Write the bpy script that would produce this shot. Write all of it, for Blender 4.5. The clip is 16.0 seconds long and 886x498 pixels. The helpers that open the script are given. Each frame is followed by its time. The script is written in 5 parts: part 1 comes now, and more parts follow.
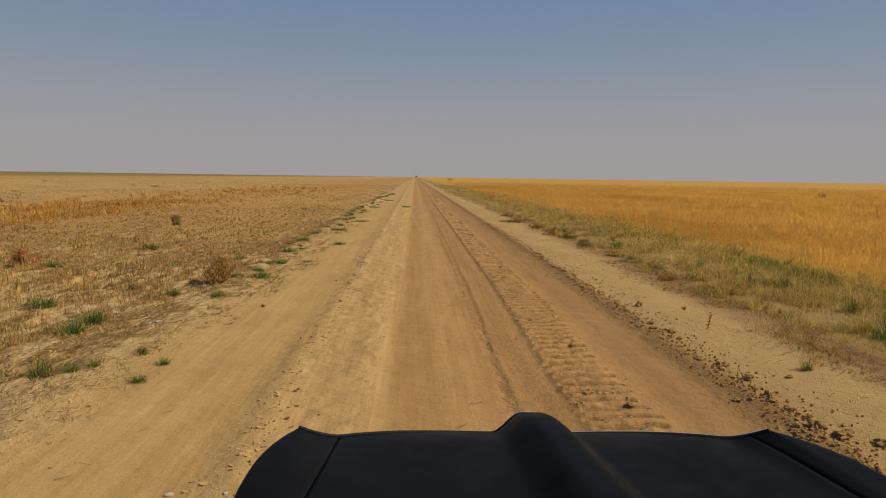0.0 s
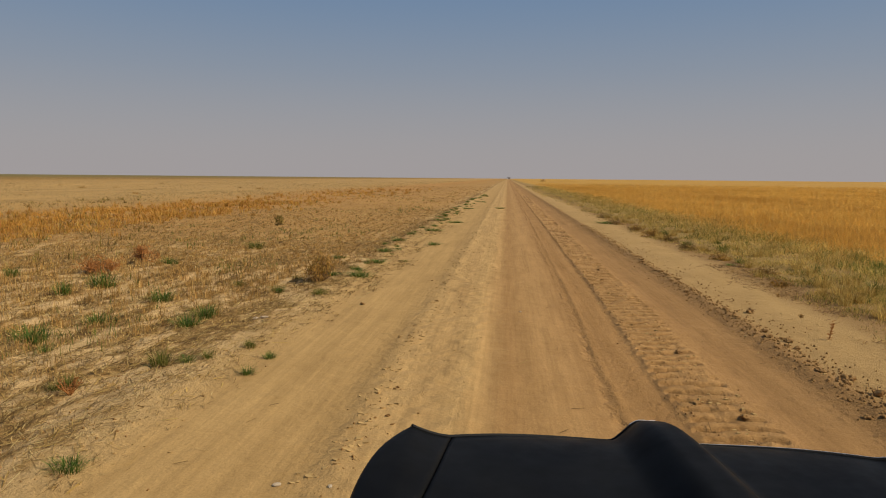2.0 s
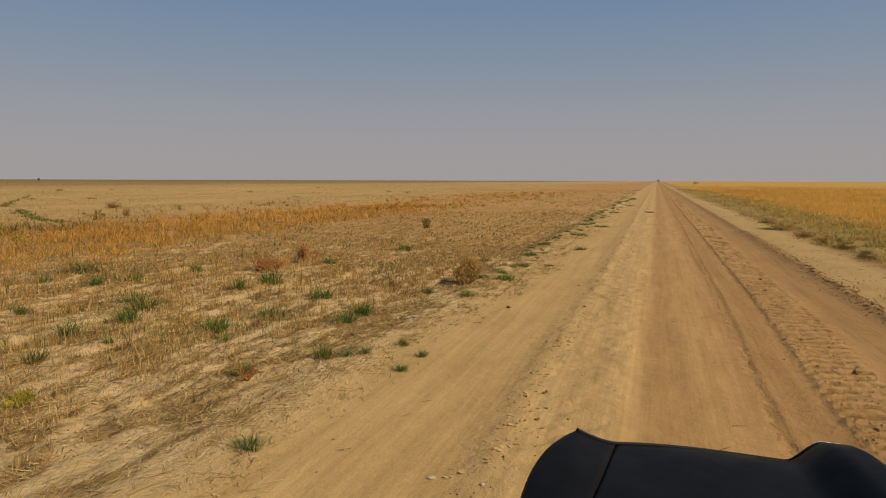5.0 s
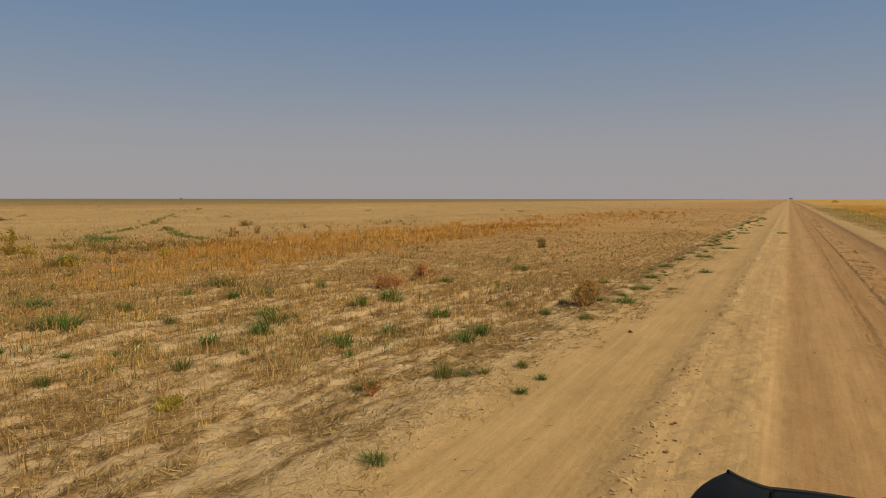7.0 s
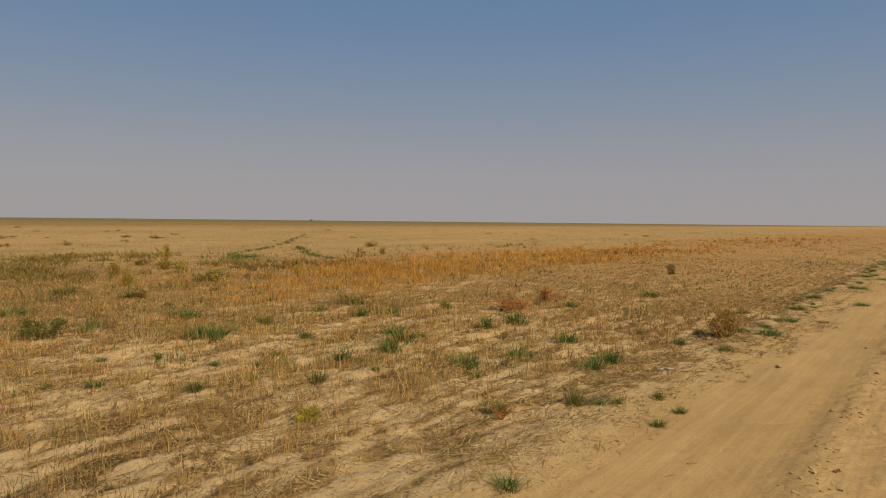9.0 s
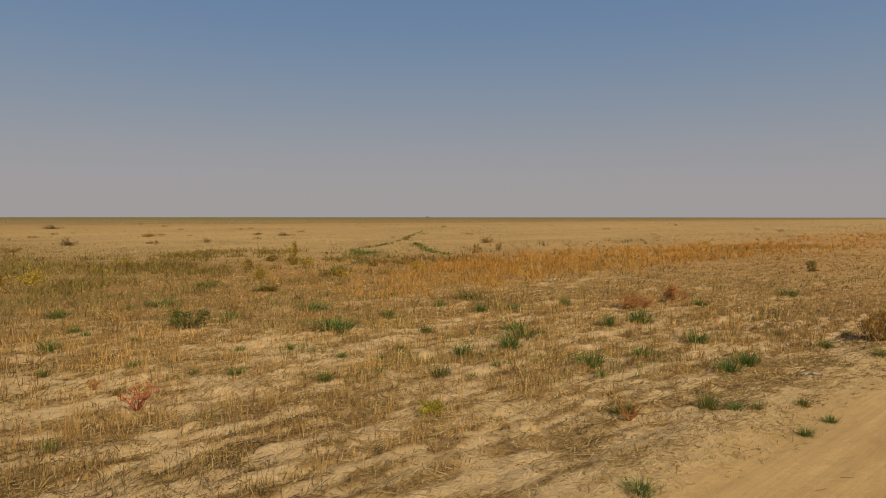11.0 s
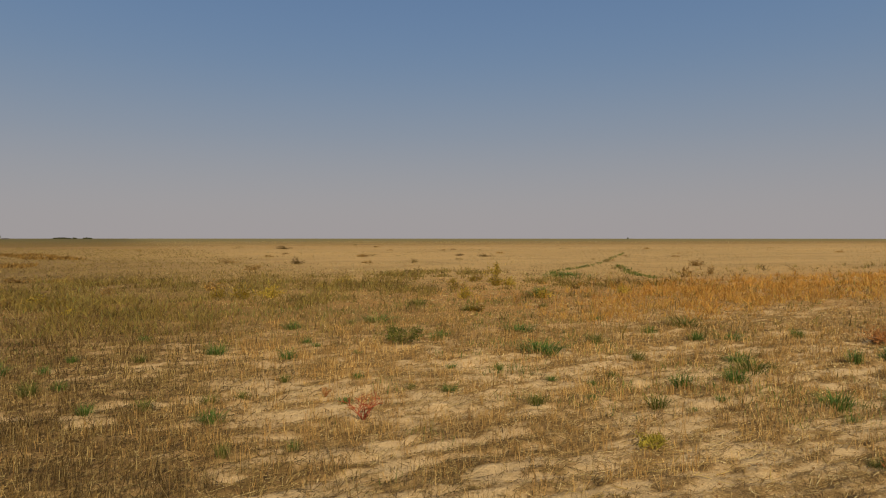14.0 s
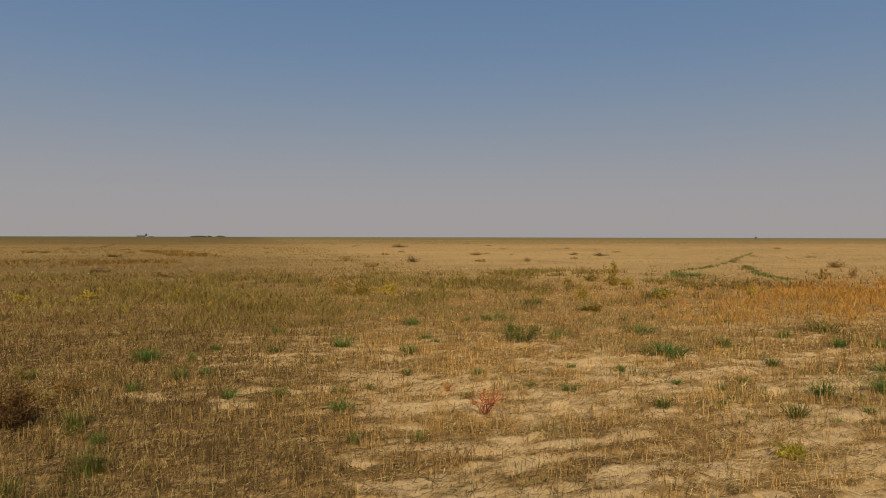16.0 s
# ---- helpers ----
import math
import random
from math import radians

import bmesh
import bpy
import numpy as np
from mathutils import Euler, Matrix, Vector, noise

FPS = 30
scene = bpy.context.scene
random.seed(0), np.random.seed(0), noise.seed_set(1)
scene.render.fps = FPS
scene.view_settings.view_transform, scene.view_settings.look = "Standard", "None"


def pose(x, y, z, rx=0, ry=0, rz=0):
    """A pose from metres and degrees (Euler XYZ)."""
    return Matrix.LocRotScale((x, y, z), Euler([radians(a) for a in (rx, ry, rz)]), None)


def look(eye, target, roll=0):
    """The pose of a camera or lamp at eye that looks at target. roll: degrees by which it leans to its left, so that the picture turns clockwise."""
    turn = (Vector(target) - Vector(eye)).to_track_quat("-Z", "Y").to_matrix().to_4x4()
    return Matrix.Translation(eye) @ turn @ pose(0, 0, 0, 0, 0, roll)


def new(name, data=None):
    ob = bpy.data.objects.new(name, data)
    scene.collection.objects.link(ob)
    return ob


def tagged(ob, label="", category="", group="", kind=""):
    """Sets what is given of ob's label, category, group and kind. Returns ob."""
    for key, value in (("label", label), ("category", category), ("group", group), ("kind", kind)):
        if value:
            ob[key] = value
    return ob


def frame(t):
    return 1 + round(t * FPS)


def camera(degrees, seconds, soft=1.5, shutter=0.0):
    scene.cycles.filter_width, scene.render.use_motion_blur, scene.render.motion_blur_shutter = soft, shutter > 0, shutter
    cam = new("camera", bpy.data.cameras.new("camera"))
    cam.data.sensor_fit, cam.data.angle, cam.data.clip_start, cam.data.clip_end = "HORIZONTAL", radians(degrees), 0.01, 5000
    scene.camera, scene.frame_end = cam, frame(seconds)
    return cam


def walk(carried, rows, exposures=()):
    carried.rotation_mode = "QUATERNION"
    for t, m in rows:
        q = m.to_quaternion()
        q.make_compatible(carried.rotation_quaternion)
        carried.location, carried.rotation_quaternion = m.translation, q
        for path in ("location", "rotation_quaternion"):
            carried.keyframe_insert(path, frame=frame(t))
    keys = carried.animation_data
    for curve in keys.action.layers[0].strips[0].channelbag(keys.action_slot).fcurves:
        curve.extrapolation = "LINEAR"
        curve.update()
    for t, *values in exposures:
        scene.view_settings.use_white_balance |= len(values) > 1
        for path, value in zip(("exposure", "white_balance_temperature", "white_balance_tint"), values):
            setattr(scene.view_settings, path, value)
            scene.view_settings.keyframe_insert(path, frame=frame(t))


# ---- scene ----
cam = camera(67.58, 16.0, soft=1.1)
# t, x, y, z, heading to the left, tilt, lean
PATH = (
    (0, 0.001, 0.000, 1.900, -2.49, -6.19, -0.81),
    (0.5, -0.002, 0.020, 1.891, -0.58, -6.05, -1.12),
    (1, -0.029, 0.040, 1.878, 1.26, -6.11, -0.88),
    (1.5, -0.060, 0.060, 1.875, 3.28, -6.24, -0.48),
    (2, -0.073, 0.061, 1.877, 5.50, -6.14, -0.52),
    (2.5, -0.087, 0.056, 1.877, 7.61, -6.13, -0.74),
    (3, -0.093, 0.048, 1.876, 9.77, -6.03, -0.48),
    (3.5, -0.110, 0.049, 1.878, 11.71, -5.93, -0.26),
    (6, -0.177, -0.061, 1.910, 22.38, -5.53, -0.39),
    (6.5, -0.206, -0.060, 1.920, 24.88, -5.03, -0.41),
    (7, -0.217, -0.070, 1.922, 27.56, -4.34, -0.05),
    (7.5, -0.243, -0.071, 1.920, 30.14, -3.53, -0.45),
    (8, -0.277, -0.077, 1.917, 32.76, -2.83, -0.63),
    (8.5, -0.313, -0.108, 1.907, 35.24, -2.43, -0.60),
    (9, -0.357, -0.110, 1.901, 37.81, -2.38, -0.59),
    (11.5, -0.465, -0.155, 1.889, 50.12, -2.73, 0.11),
    (12, -0.496, -0.181, 1.901, 52.57, -2.54, 0.23),
    (12.5, -0.524, -0.207, 1.903, 55.30, -2.14, 0.25),
    (13, -0.559, -0.226, 1.899, 58.36, -1.72, -0.28),
    (13.5, -0.578, -0.228, 1.898, 61.87, -1.27, -0.12),
    (14, -0.586, -0.251, 1.896, 64.67, -0.92, -0.02),
    (14.5, -0.572, -0.278, 1.888, 67.41, -0.76, 0.06),
    (15, -0.577, -0.310, 1.892, 69.92, -0.84, 0.21),
    (15.5, -0.576, -0.341, 1.885, 72.33, -0.95, -0.15),
    (16, -0.554, -0.381, 1.886, 74.34, -1.04, -0.13),
)


def view(x, y, z, yaw, tilt, lean):
    a, b = radians(yaw), radians(tilt)
    way = Vector((-math.sin(a) * math.cos(b), math.cos(a) * math.cos(b), math.sin(b)))
    eye = Vector((x, y, z))
    return look(eye, eye + way, -lean)


walk(cam, [(r[0], view(*r[1:])) for r in PATH])

# ---- light ----
SUN_EL, SUN_AZ = radians(40), radians(98)      # azimuth clockwise from the road's direction
scene.view_settings.exposure = 0.0
world = bpy.data.worlds.new("sky")
scene.world = world
world.use_nodes = True
wn, wl = world.node_tree.nodes, world.node_tree.links
wn.clear()
sky = wn.new("ShaderNodeTexSky")
sky.sky_type, sky.sun_disc = "NISHITA", False
sky.sun_elevation, sky.sun_rotation = SUN_EL, SUN_AZ
sky.air_density, sky.dust_density, sky.ozone_density, sky.altitude = 1.0, 3.0, 1.5, 100
dim = wn.new("ShaderNodeVectorMath")
dim.operation = "SCALE"
dim.inputs["Scale"].default_value = 0.045
co = wn.new("ShaderNodeTexCoord")
xyz = wn.new("ShaderNodeSeparateXYZ")
haze = wn.new("ShaderNodeValToRGB")
haze.color_ramp.interpolation = "B_SPLINE"
while len(haze.color_ramp.elements) < 7:
    haze.color_ramp.elements.new(0.5)
for stop, (at_, c) in zip(haze.color_ramp.elements, ((0.0, (0.400, 0.368, 0.368)), (0.07, (0.360, 0.345, 0.357)), (0.15, (0.268, 0.308, 0.370)), (0.25, (0.165, 0.255, 0.390)),
                                                    (0.36, (0.124, 0.212, 0.375)), (0.60, (0.095, 0.160, 0.290)), (1.0, (0.090, 0.140, 0.245)))):
    stop.position, stop.color = at_, (*c, 1)
mixer = wn.new("ShaderNodeMix")
mixer.data_type = "RGBA"
mixer.inputs["Factor"].default_value = 0.88
backg = wn.new("ShaderNodeBackground")
wout = wn.new("ShaderNodeOutputWorld")
wl.new(sky.outputs[0], dim.inputs[0])
wl.new(co.outputs["Generated"], xyz.inputs[0])
wl.new(xyz.outputs["Z"], haze.inputs["Fac"])
wl.new(haze.outputs["Color"], mixer.inputs["B"])
wl.new(dim.outputs["Vector"], mixer.inputs["A"])
wl.new(mixer.outputs["Result"], backg.inputs["Color"])
wl.new(backg.outputs[0], wout.inputs[0])

sun = new("sun", bpy.data.lights.new("sun", "SUN"))
sun.data.energy, sun.data.angle, sun.data.color = 4.3, radians(0.6), (1.0, 0.885, 0.71)
toward = Vector((math.sin(SUN_AZ) * math.cos(SUN_EL), math.cos(SUN_AZ) * math.cos(SUN_EL), math.sin(SUN_EL)))
sun.matrix_world = look(toward * 50, (0, 0, 0))


# ---- materials ----
def material(name):
    m = bpy.data.materials.new(name)
    m.use_nodes = True
    nt = m.node_tree
    return m, nt.nodes, nt.links, nt.nodes["Principled BSDF"]


TONE = (0.985, 0.985, 0.755)         # warm cast of the dry land


def warm(stops):
    return [(p, tuple(a * b for a, b in zip(c, TONE))) for p, c in stops]


def ramp(nodes, links, fac, stops, mode="LINEAR"):
    r = nodes.new("ShaderNodeValToRGB")
    r.color_ramp.interpolation = mode
    els = r.color_ramp.elements
    while len(els) < len(stops):
        els.new(0.5)
    for e, (p, c) in zip(els, stops):
        e.position, e.color = p, (*c, 1)
    links.new(fac, r.inputs["Fac"])
    return r.outputs["Color"]


def noise_tex(nodes, links, vec, scale, detail=4, rough=0.55, stretch=None):
    n = nodes.new("ShaderNodeTexNoise")
    n.inputs["Scale"].default_value, n.inputs["Detail"].default_value, n.inputs["Roughness"].default_value = scale, detail, rough
    if stretch:
        mp = nodes.new("ShaderNodeMapping")
        mp.inputs["Scale"].default_value = stretch
        links.new(vec, mp.inputs["Vector"])
        vec = mp.outputs["Vector"]
    links.new(vec, n.inputs["Vector"])
    return n.outputs["Fac"]


def mixc(nodes, links, fac, a, b, blend="MIX"):
    m = nodes.new("ShaderNodeMix")
    m.data_type, m.blend_type = "RGBA", blend
    for key, v in (("Factor", fac), ("A", a), ("B", b)):
        if isinstance(v, (int, float)):
            m.inputs[key].default_value = v
        elif isinstance(v, tuple):
            m.inputs[key].default_value = (*v, 1)
        else:
            links.new(v, m.inputs[key])
    return m.outputs["Result"]


def calc(nodes, links, op, a, b=0.0, c=0.0):
    m = nodes.new("ShaderNodeMath")
    m.operation = op
    for i, v in enumerate((a, b, c)):
        if isinstance(v, (int, float)):
            m.inputs[i].default_value = v
        else:
            links.new(v, m.inputs[i])
    return m.outputs[0]


def remap(nodes, links, v, lo, hi, smooth=True):
    m = nodes.new("ShaderNodeMapRange")
    m.interpolation_type = "SMOOTHSTEP" if smooth else "LINEAR"
    m.inputs["From Min"].default_value, m.inputs["From Max"].default_value = lo, hi
    links.new(v, m.inputs["Value"])
    return m.outputs["Result"]


def bump(nodes, links, height, dist, normal_in, strength=1.0):
    b = nodes.new("ShaderNodeBump")
    b.inputs["Distance"].default_value, b.inputs["Strength"].default_value = dist, strength
    links.new(height, b.inputs["Height"])
    links.new(b.outputs["Normal"], normal_in)


def ground_material():
    m, N, L, bsdf = material("steppe_ground")
    co = N.new("ShaderNodeTexCoord").outputs["Object"]
    s = N.new("ShaderNodeSeparateXYZ")
    L.new(co, s.inputs[0])
    X, Y = s.outputs["X"], s.outputs["Y"]
    wob = calc(N, L, "SUBTRACT", noise_tex(N, L, co, 0.45, 3, stretch=(1, 0.35, 1)), 0.5)
    fine = calc(N, L, "SUBTRACT", noise_tex(N, L, co, 5.0, 4, 0.65), 0.5)
    xr = calc(N, L, "ADD", X, calc(N, L, "MULTIPLY", wob, 0.30))
    xr = calc(N, L, "ADD", xr, calc(N, L, "MULTIPLY", fine, 0.32))
    u = remap(N, L, xr, -6.0, 6.0, False)

    def at(x):
        return (x + 6.0) / 12.0
    pale = (0.47, 0.323, 0.160)
    road = ramp(N, L, u, [(at(-5.8), (0.49, 0.360, 0.190)), (at(-3.6), (0.55, 0.400, 0.215)), (at(-3.0), (0.50, 0.357, 0.182)), (at(-2.6), (0.420, 0.288, 0.138)), (at(-1.9), (0.430, 0.293, 0.139)),
                          (at(-1.35), (0.40, 0.27, 0.127)), (at(-1.08), pale), (at(-0.72), (0.425, 0.288, 0.142)), (at(-0.46), pale), (at(-0.04), (0.350, 0.214, 0.098)), (at(0.12), (0.357, 0.222, 0.103)),
                          (at(0.40), (0.401, 0.253, 0.120)), (at(0.66), (0.381, 0.236, 0.111)), (at(0.84), (0.340, 0.205, 0.094)), (at(0.90), (0.308, 0.186, 0.084)), (at(0.98), (0.330, 0.199, 0.091)), (at(1.3), (0.340, 0.205, 0.094)),
                          (at(1.42), (0.381, 0.234, 0.108)), (at(1.9), (0.386, 0.238, 0.111)), (at(2.12), (0.304, 0.183, 0.085)), (at(2.45), (0.315, 0.191, 0.088)), (at(2.75), (0.292, 0.178, 0.083)), (at(3.0), (0.280, 0.173, 0.081)),
                          (at(3.25), (0.385, 0.265, 0.130)), (at(4.2), (0.425, 0.296, 0.146)), (at(4.7), (0.31, 0.205, 0.10)), (at(5.05), (0.25, 0.16, 0.08)), (at(5.6), (0.31, 0.22, 0.092))])
    # streaks along the wheel ways
    streak = noise_tex(N, L, co, 2.2, 4, 0.62, stretch=(3.0, 0.10, 1))
    on_road = calc(N, L, "MULTIPLY", remap(N, L, X, -3.2, -2.6), remap(N, L, X, 3.2, 2.7))
    road = mixc(N, L, calc(N, L, "MULTIPLY", on_road, 0.5), road, ramp(N, L, streak, [(0.30, (0.74, 0.72, 0.70)), (0.5, (1, 1, 1)), (0.70, (1.18, 1.18, 1.20))]), "MULTIPLY")
    thin = noise_tex(N, L, co, 9.0, 5, 0.7, stretch=(3.0, 0.08, 1))
    road = mixc(N, L, calc(N, L, "MULTIPLY", on_road, 0.55), road, ramp(N, L, thin, [(0.30, (0.78, 0.76, 0.74)), (0.5, (1, 1, 1)), (0.70, (1.15, 1.15, 1.16))]), "MULTIPLY")
    dusty = ramp(N, L, noise_tex(N, L, co, 1.3, 6, 0.68, stretch=(1.4, 0.5, 1)), [(0.32, (0.88, 0.87, 0.86)), (0.5, (1, 1, 1)), (0.68, (1.10, 1.11, 1.13))])
    road = mixc(N, L, 0.9, road, dusty, "MULTIPLY")
    # shade in the hollows of the lug marks, put into the soil's colour
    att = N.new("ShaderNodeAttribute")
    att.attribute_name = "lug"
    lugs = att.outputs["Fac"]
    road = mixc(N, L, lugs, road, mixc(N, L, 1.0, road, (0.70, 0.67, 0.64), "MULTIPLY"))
    # mats of brown straw over pale crusted soil
    mat_ = N.new("ShaderNodeAttribute")
    mat_.attribute_name = "thatch"
    ragged = calc(N, L, "SUBTRACT", noise_tex(N, L, co, 19.0, 8, 0.84, stretch=(1.0, 0.55, 1)), 0.5)
    cover = calc(N, L, "ADD", mat_.outputs["Fac"], calc(N, L, "MULTIPLY", ragged, 2.0))
    litter = ramp(N, L, cover, [(0.05, (0.585, 0.432, 0.252)), (0.34, (0.49, 0.355, 0.198)), (0.54, (0.385, 0.258, 0.122)), (0.78, (0.275, 0.178, 0.078)), (1.0, (0.15, 0.093, 0.039))])
    crust = ramp(N, L, noise_tex(N, L, co, 1.7, 5, 0.62), [(0.30, (0.84, 0.82, 0.78)), (0.5, (1, 1, 1)), (0.70, (1.08, 1.08, 1.10))])
    litter = mixc(N, L, 0.9, litter, crust, "MULTIPLY")
    into = calc(N, L, "MULTIPLY", remap(N, L, calc(N, L, "ADD", xr, calc(N, L, "MULTIPLY", ragged, 0.9)), -2.5, -3.5), 0.95)
    soil = mixc(N, L, into, road, litter)
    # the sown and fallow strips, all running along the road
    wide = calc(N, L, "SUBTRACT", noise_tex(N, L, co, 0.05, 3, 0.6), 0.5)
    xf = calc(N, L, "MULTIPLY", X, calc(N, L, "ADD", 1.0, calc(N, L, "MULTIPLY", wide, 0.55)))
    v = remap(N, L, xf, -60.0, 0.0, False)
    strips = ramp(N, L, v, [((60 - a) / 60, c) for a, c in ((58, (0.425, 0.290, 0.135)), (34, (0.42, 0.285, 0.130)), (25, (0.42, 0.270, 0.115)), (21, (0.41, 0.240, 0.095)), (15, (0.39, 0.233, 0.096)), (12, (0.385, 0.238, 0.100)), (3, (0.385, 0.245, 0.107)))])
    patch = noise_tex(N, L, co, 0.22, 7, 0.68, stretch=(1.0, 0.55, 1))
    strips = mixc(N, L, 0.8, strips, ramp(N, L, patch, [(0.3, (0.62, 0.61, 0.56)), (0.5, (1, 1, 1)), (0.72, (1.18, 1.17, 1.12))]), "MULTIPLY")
    # darker towards low Y: browner grass, with lens falloff put into the colour
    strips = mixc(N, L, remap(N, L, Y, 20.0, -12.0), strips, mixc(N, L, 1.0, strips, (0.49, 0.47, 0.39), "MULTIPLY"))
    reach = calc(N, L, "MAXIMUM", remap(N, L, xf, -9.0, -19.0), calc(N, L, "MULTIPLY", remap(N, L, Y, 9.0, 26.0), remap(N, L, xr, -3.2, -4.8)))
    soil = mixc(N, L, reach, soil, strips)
    far = ramp(N, L, remap(N, L, xf, -700.0, -70.0, False), [(0.0, (0.19, 0.162, 0.072)), (0.45, (0.21, 0.165, 0.07)), (0.80, (0.27, 0.18, 0.07)), (0.88, (0.385, 0.25, 0.11)), (0.95, (0.425, 0.290, 0.135)), (1.0, (0.425, 0.290, 0.135))])
    far = mixc(N, L, remap(N, L, Y, 30.0, -20.0), far, mixc(N, L, 1.0, far, (0.68, 0.68, 0.60), "MULTIPLY"))
    far = mixc(N, L, 0.8, far, ramp(N, L, noise_tex(N, L, co, 0.03, 6, 0.7, stretch=(1, 0.5, 1)), [(0.3, (0.75, 0.75, 0.72)), (0.7, (1.2, 1.18, 1.12))]), "MULTIPLY")
    soil = mixc(N, L, remap(N, L, xf, -50.0, -80.0), soil, far)
    # golden grass land beyond the verge
    gold = ramp(N, L, noise_tex(N, L, co, 0.06, 6, 0.66, stretch=(0.6, 0.5, 1)), [(0.3, (0.39, 0.225, 0.055)), (0.5, (0.46, 0.28, 0.075)), (0.7, (0.52, 0.345, 0.115))])
    soil = mixc(N, L, remap(N, L, calc(N, L, "ADD", xr, calc(N, L, "MULTIPLY", wide, 4.0)), 6.5, 9.5), soil, gold)
    grain = ramp(N, L, noise_tex(N, L, co, 60.0, 5, 0.7), [(0.3, (0.80, 0.79, 0.78)), (0.5, (1, 1, 1)), (0.7, (1.14, 1.14, 1.14))])
    soil = mixc(N, L, 0.8, soil, grain, "MULTIPLY")
    soil = mixc(N, L, 1.0, soil, (1.05, 0.957, 0.745), "MULTIPLY")
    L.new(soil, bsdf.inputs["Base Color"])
    bsdf.inputs["Roughness"].default_value = 0.95
    bsdf.inputs["Specular IOR Level"].default_value = 0.12
    hgt = calc(N, L, "ADD", noise_tex(N, L, co, 22.0, 6, 0.7), calc(N, L, "MULTIPLY", noise_tex(N, L, co, 5.0, 4, 0.6), 1.5))
    crumbly = ramp(N, L, u, [(at(a), (c, c, c)) for a, c in ((-3.4, 1.0), (-2.75, 1.0), (-2.5, 0.1), (-1.45, 0.1), (-1.25, 0.6), (-0.45, 0.6), (-0.25, 0.05), (0.8, 0.1), (0.88, 0.9), (1.0, 0.5), (1.36, 0.6), (1.42, 1.0), (2.0, 1.0), (2.15, 0.2), (2.6, 0.3), (2.85, 1.0), (3.2, 1.0), (3.5, 0.9))])
    lumps = noise_tex(N, L, co, 11.0, 7, 0.72, stretch=(1.0, 0.8, 1))
    hgt = calc(N, L, "ADD", calc(N, L, "MULTIPLY", hgt, 0.6), calc(N, L, "MULTIPLY", calc(N, L, "MULTIPLY", lumps, crumbly), 2.4))
    hgt = calc(N, L, "ADD", hgt, calc(N, L, "MULTIPLY", calc(N, L, "MULTIPLY", noise_tex(N, L, co, 27.0, 6, 0.74, stretch=(1.0, 0.7, 1)), into), 2.2))
    hgt = calc(N, L, "SUBTRACT", hgt, calc(N, L, "MULTIPLY", lugs, 1.6))
    bump(N, L, hgt, 0.016, bsdf.inputs["Normal"], 0.9)
    return m


def blade_material(name, stops, through_=0.25, rough=0.75):
    m, N, L, bsdf = material(name)
    geo = N.new("ShaderNodeNewGeometry")
    col = ramp(N, L, geo.outputs["Random Per Island"], warm(stops))
    co = N.new("ShaderNodeTexCoord").outputs["Object"]
    tone = ramp(N, L, noise_tex(N, L, co, 0.9, 5, 0.66), [(0.3, (0.60, 0.59, 0.57)), (0.5, (1, 1, 1)), (0.7, (1.30, 1.29, 1.24))])
    col = mixc(N, L, 0.9, col, tone, "MULTIPLY")
    broad = ramp(N, L, noise_tex(N, L, co, 0.11, 4, 0.6, stretch=(1.0, 0.5, 1.0)), [(0.32, (0.80, 0.76, 0.70)), (0.5, (1, 1, 1)), (0.68, (1.12, 1.14, 1.16))])
    col = mixc(N, L, 0.9, col, broad, "MULTIPLY")
    L.new(col, bsdf.inputs["Base Color"])
    bsdf.inputs["Roughness"].default_value = rough
    bsdf.inputs["Specular IOR Level"].default_value = 0.2
    tr = N.new("ShaderNodeBsdfTranslucent")
    L.new(col, tr.inputs["Color"])
    mx = N.new("ShaderNodeMixShader")
    mx.inputs[0].default_value = through_
    L.new(bsdf.outputs[0], mx.inputs[1])
    L.new(tr.outputs[0], mx.inputs[2])
    L.new(mx.outputs[0], N["Material Output"].inputs["Surface"])
    return m


def plain_material(name, base, rough=0.6, metal=0.0, spec=0.5, vary=0.25, scale=8.0, relief=0.0):
    m, N, L, bsdf = material(name)
    co = N.new("ShaderNodeTexCoord").outputs["Object"]
    lo, hi = [c * (1 - vary) for c in base], [min(1, c * (1 + vary)) for c in base]
    big = noise_tex(N, L, co, scale * 0.2, 3)
    small = noise_tex(N, L, co, scale, 6, 0.65)
    both = calc(N, L, "MULTIPLY", calc(N, L, "ADD", big, small), 0.5)
    L.new(ramp(N, L, both, [(0.35, lo), (0.5, base), (0.65, hi)]), bsdf.inputs["Base Color"])
    bsdf.inputs["Roughness"].default_value, bsdf.inputs["Metallic"].default_value = rough, metal
    bsdf.inputs["Specular IOR Level"].default_value = spec
    if relief:
        bump(N, L, small, relief, bsdf.inputs["Normal"])
    return m


GROUND = ground_material()
STRAW = blade_material("cut_straw", [(0.0, (0.23, 0.122, 0.044)), (0.35, (0.39, 0.214, 0.077)), (0.75, (0.515, 0.300, 0.110)), (1.0, (0.67, 0.44, 0.20))], 0.2)
OLD_STRAW = blade_material("weathered_straw", [(0.0, (0.050, 0.028, 0.010)), (0.4, (0.125, 0.074, 0.026)), (0.8, (0.27, 0.168, 0.060)), (1.0, (0.50, 0.36, 0.17))], 0.12)
LITTER = blade_material("straw_litter", [(0.0, (0.10, 0.056, 0.022)), (0.5, (0.26, 0.152, 0.057)), (0.85, (0.42, 0.270, 0.110)), (1.0, (0.60, 0.45, 0.25))], 0.05)
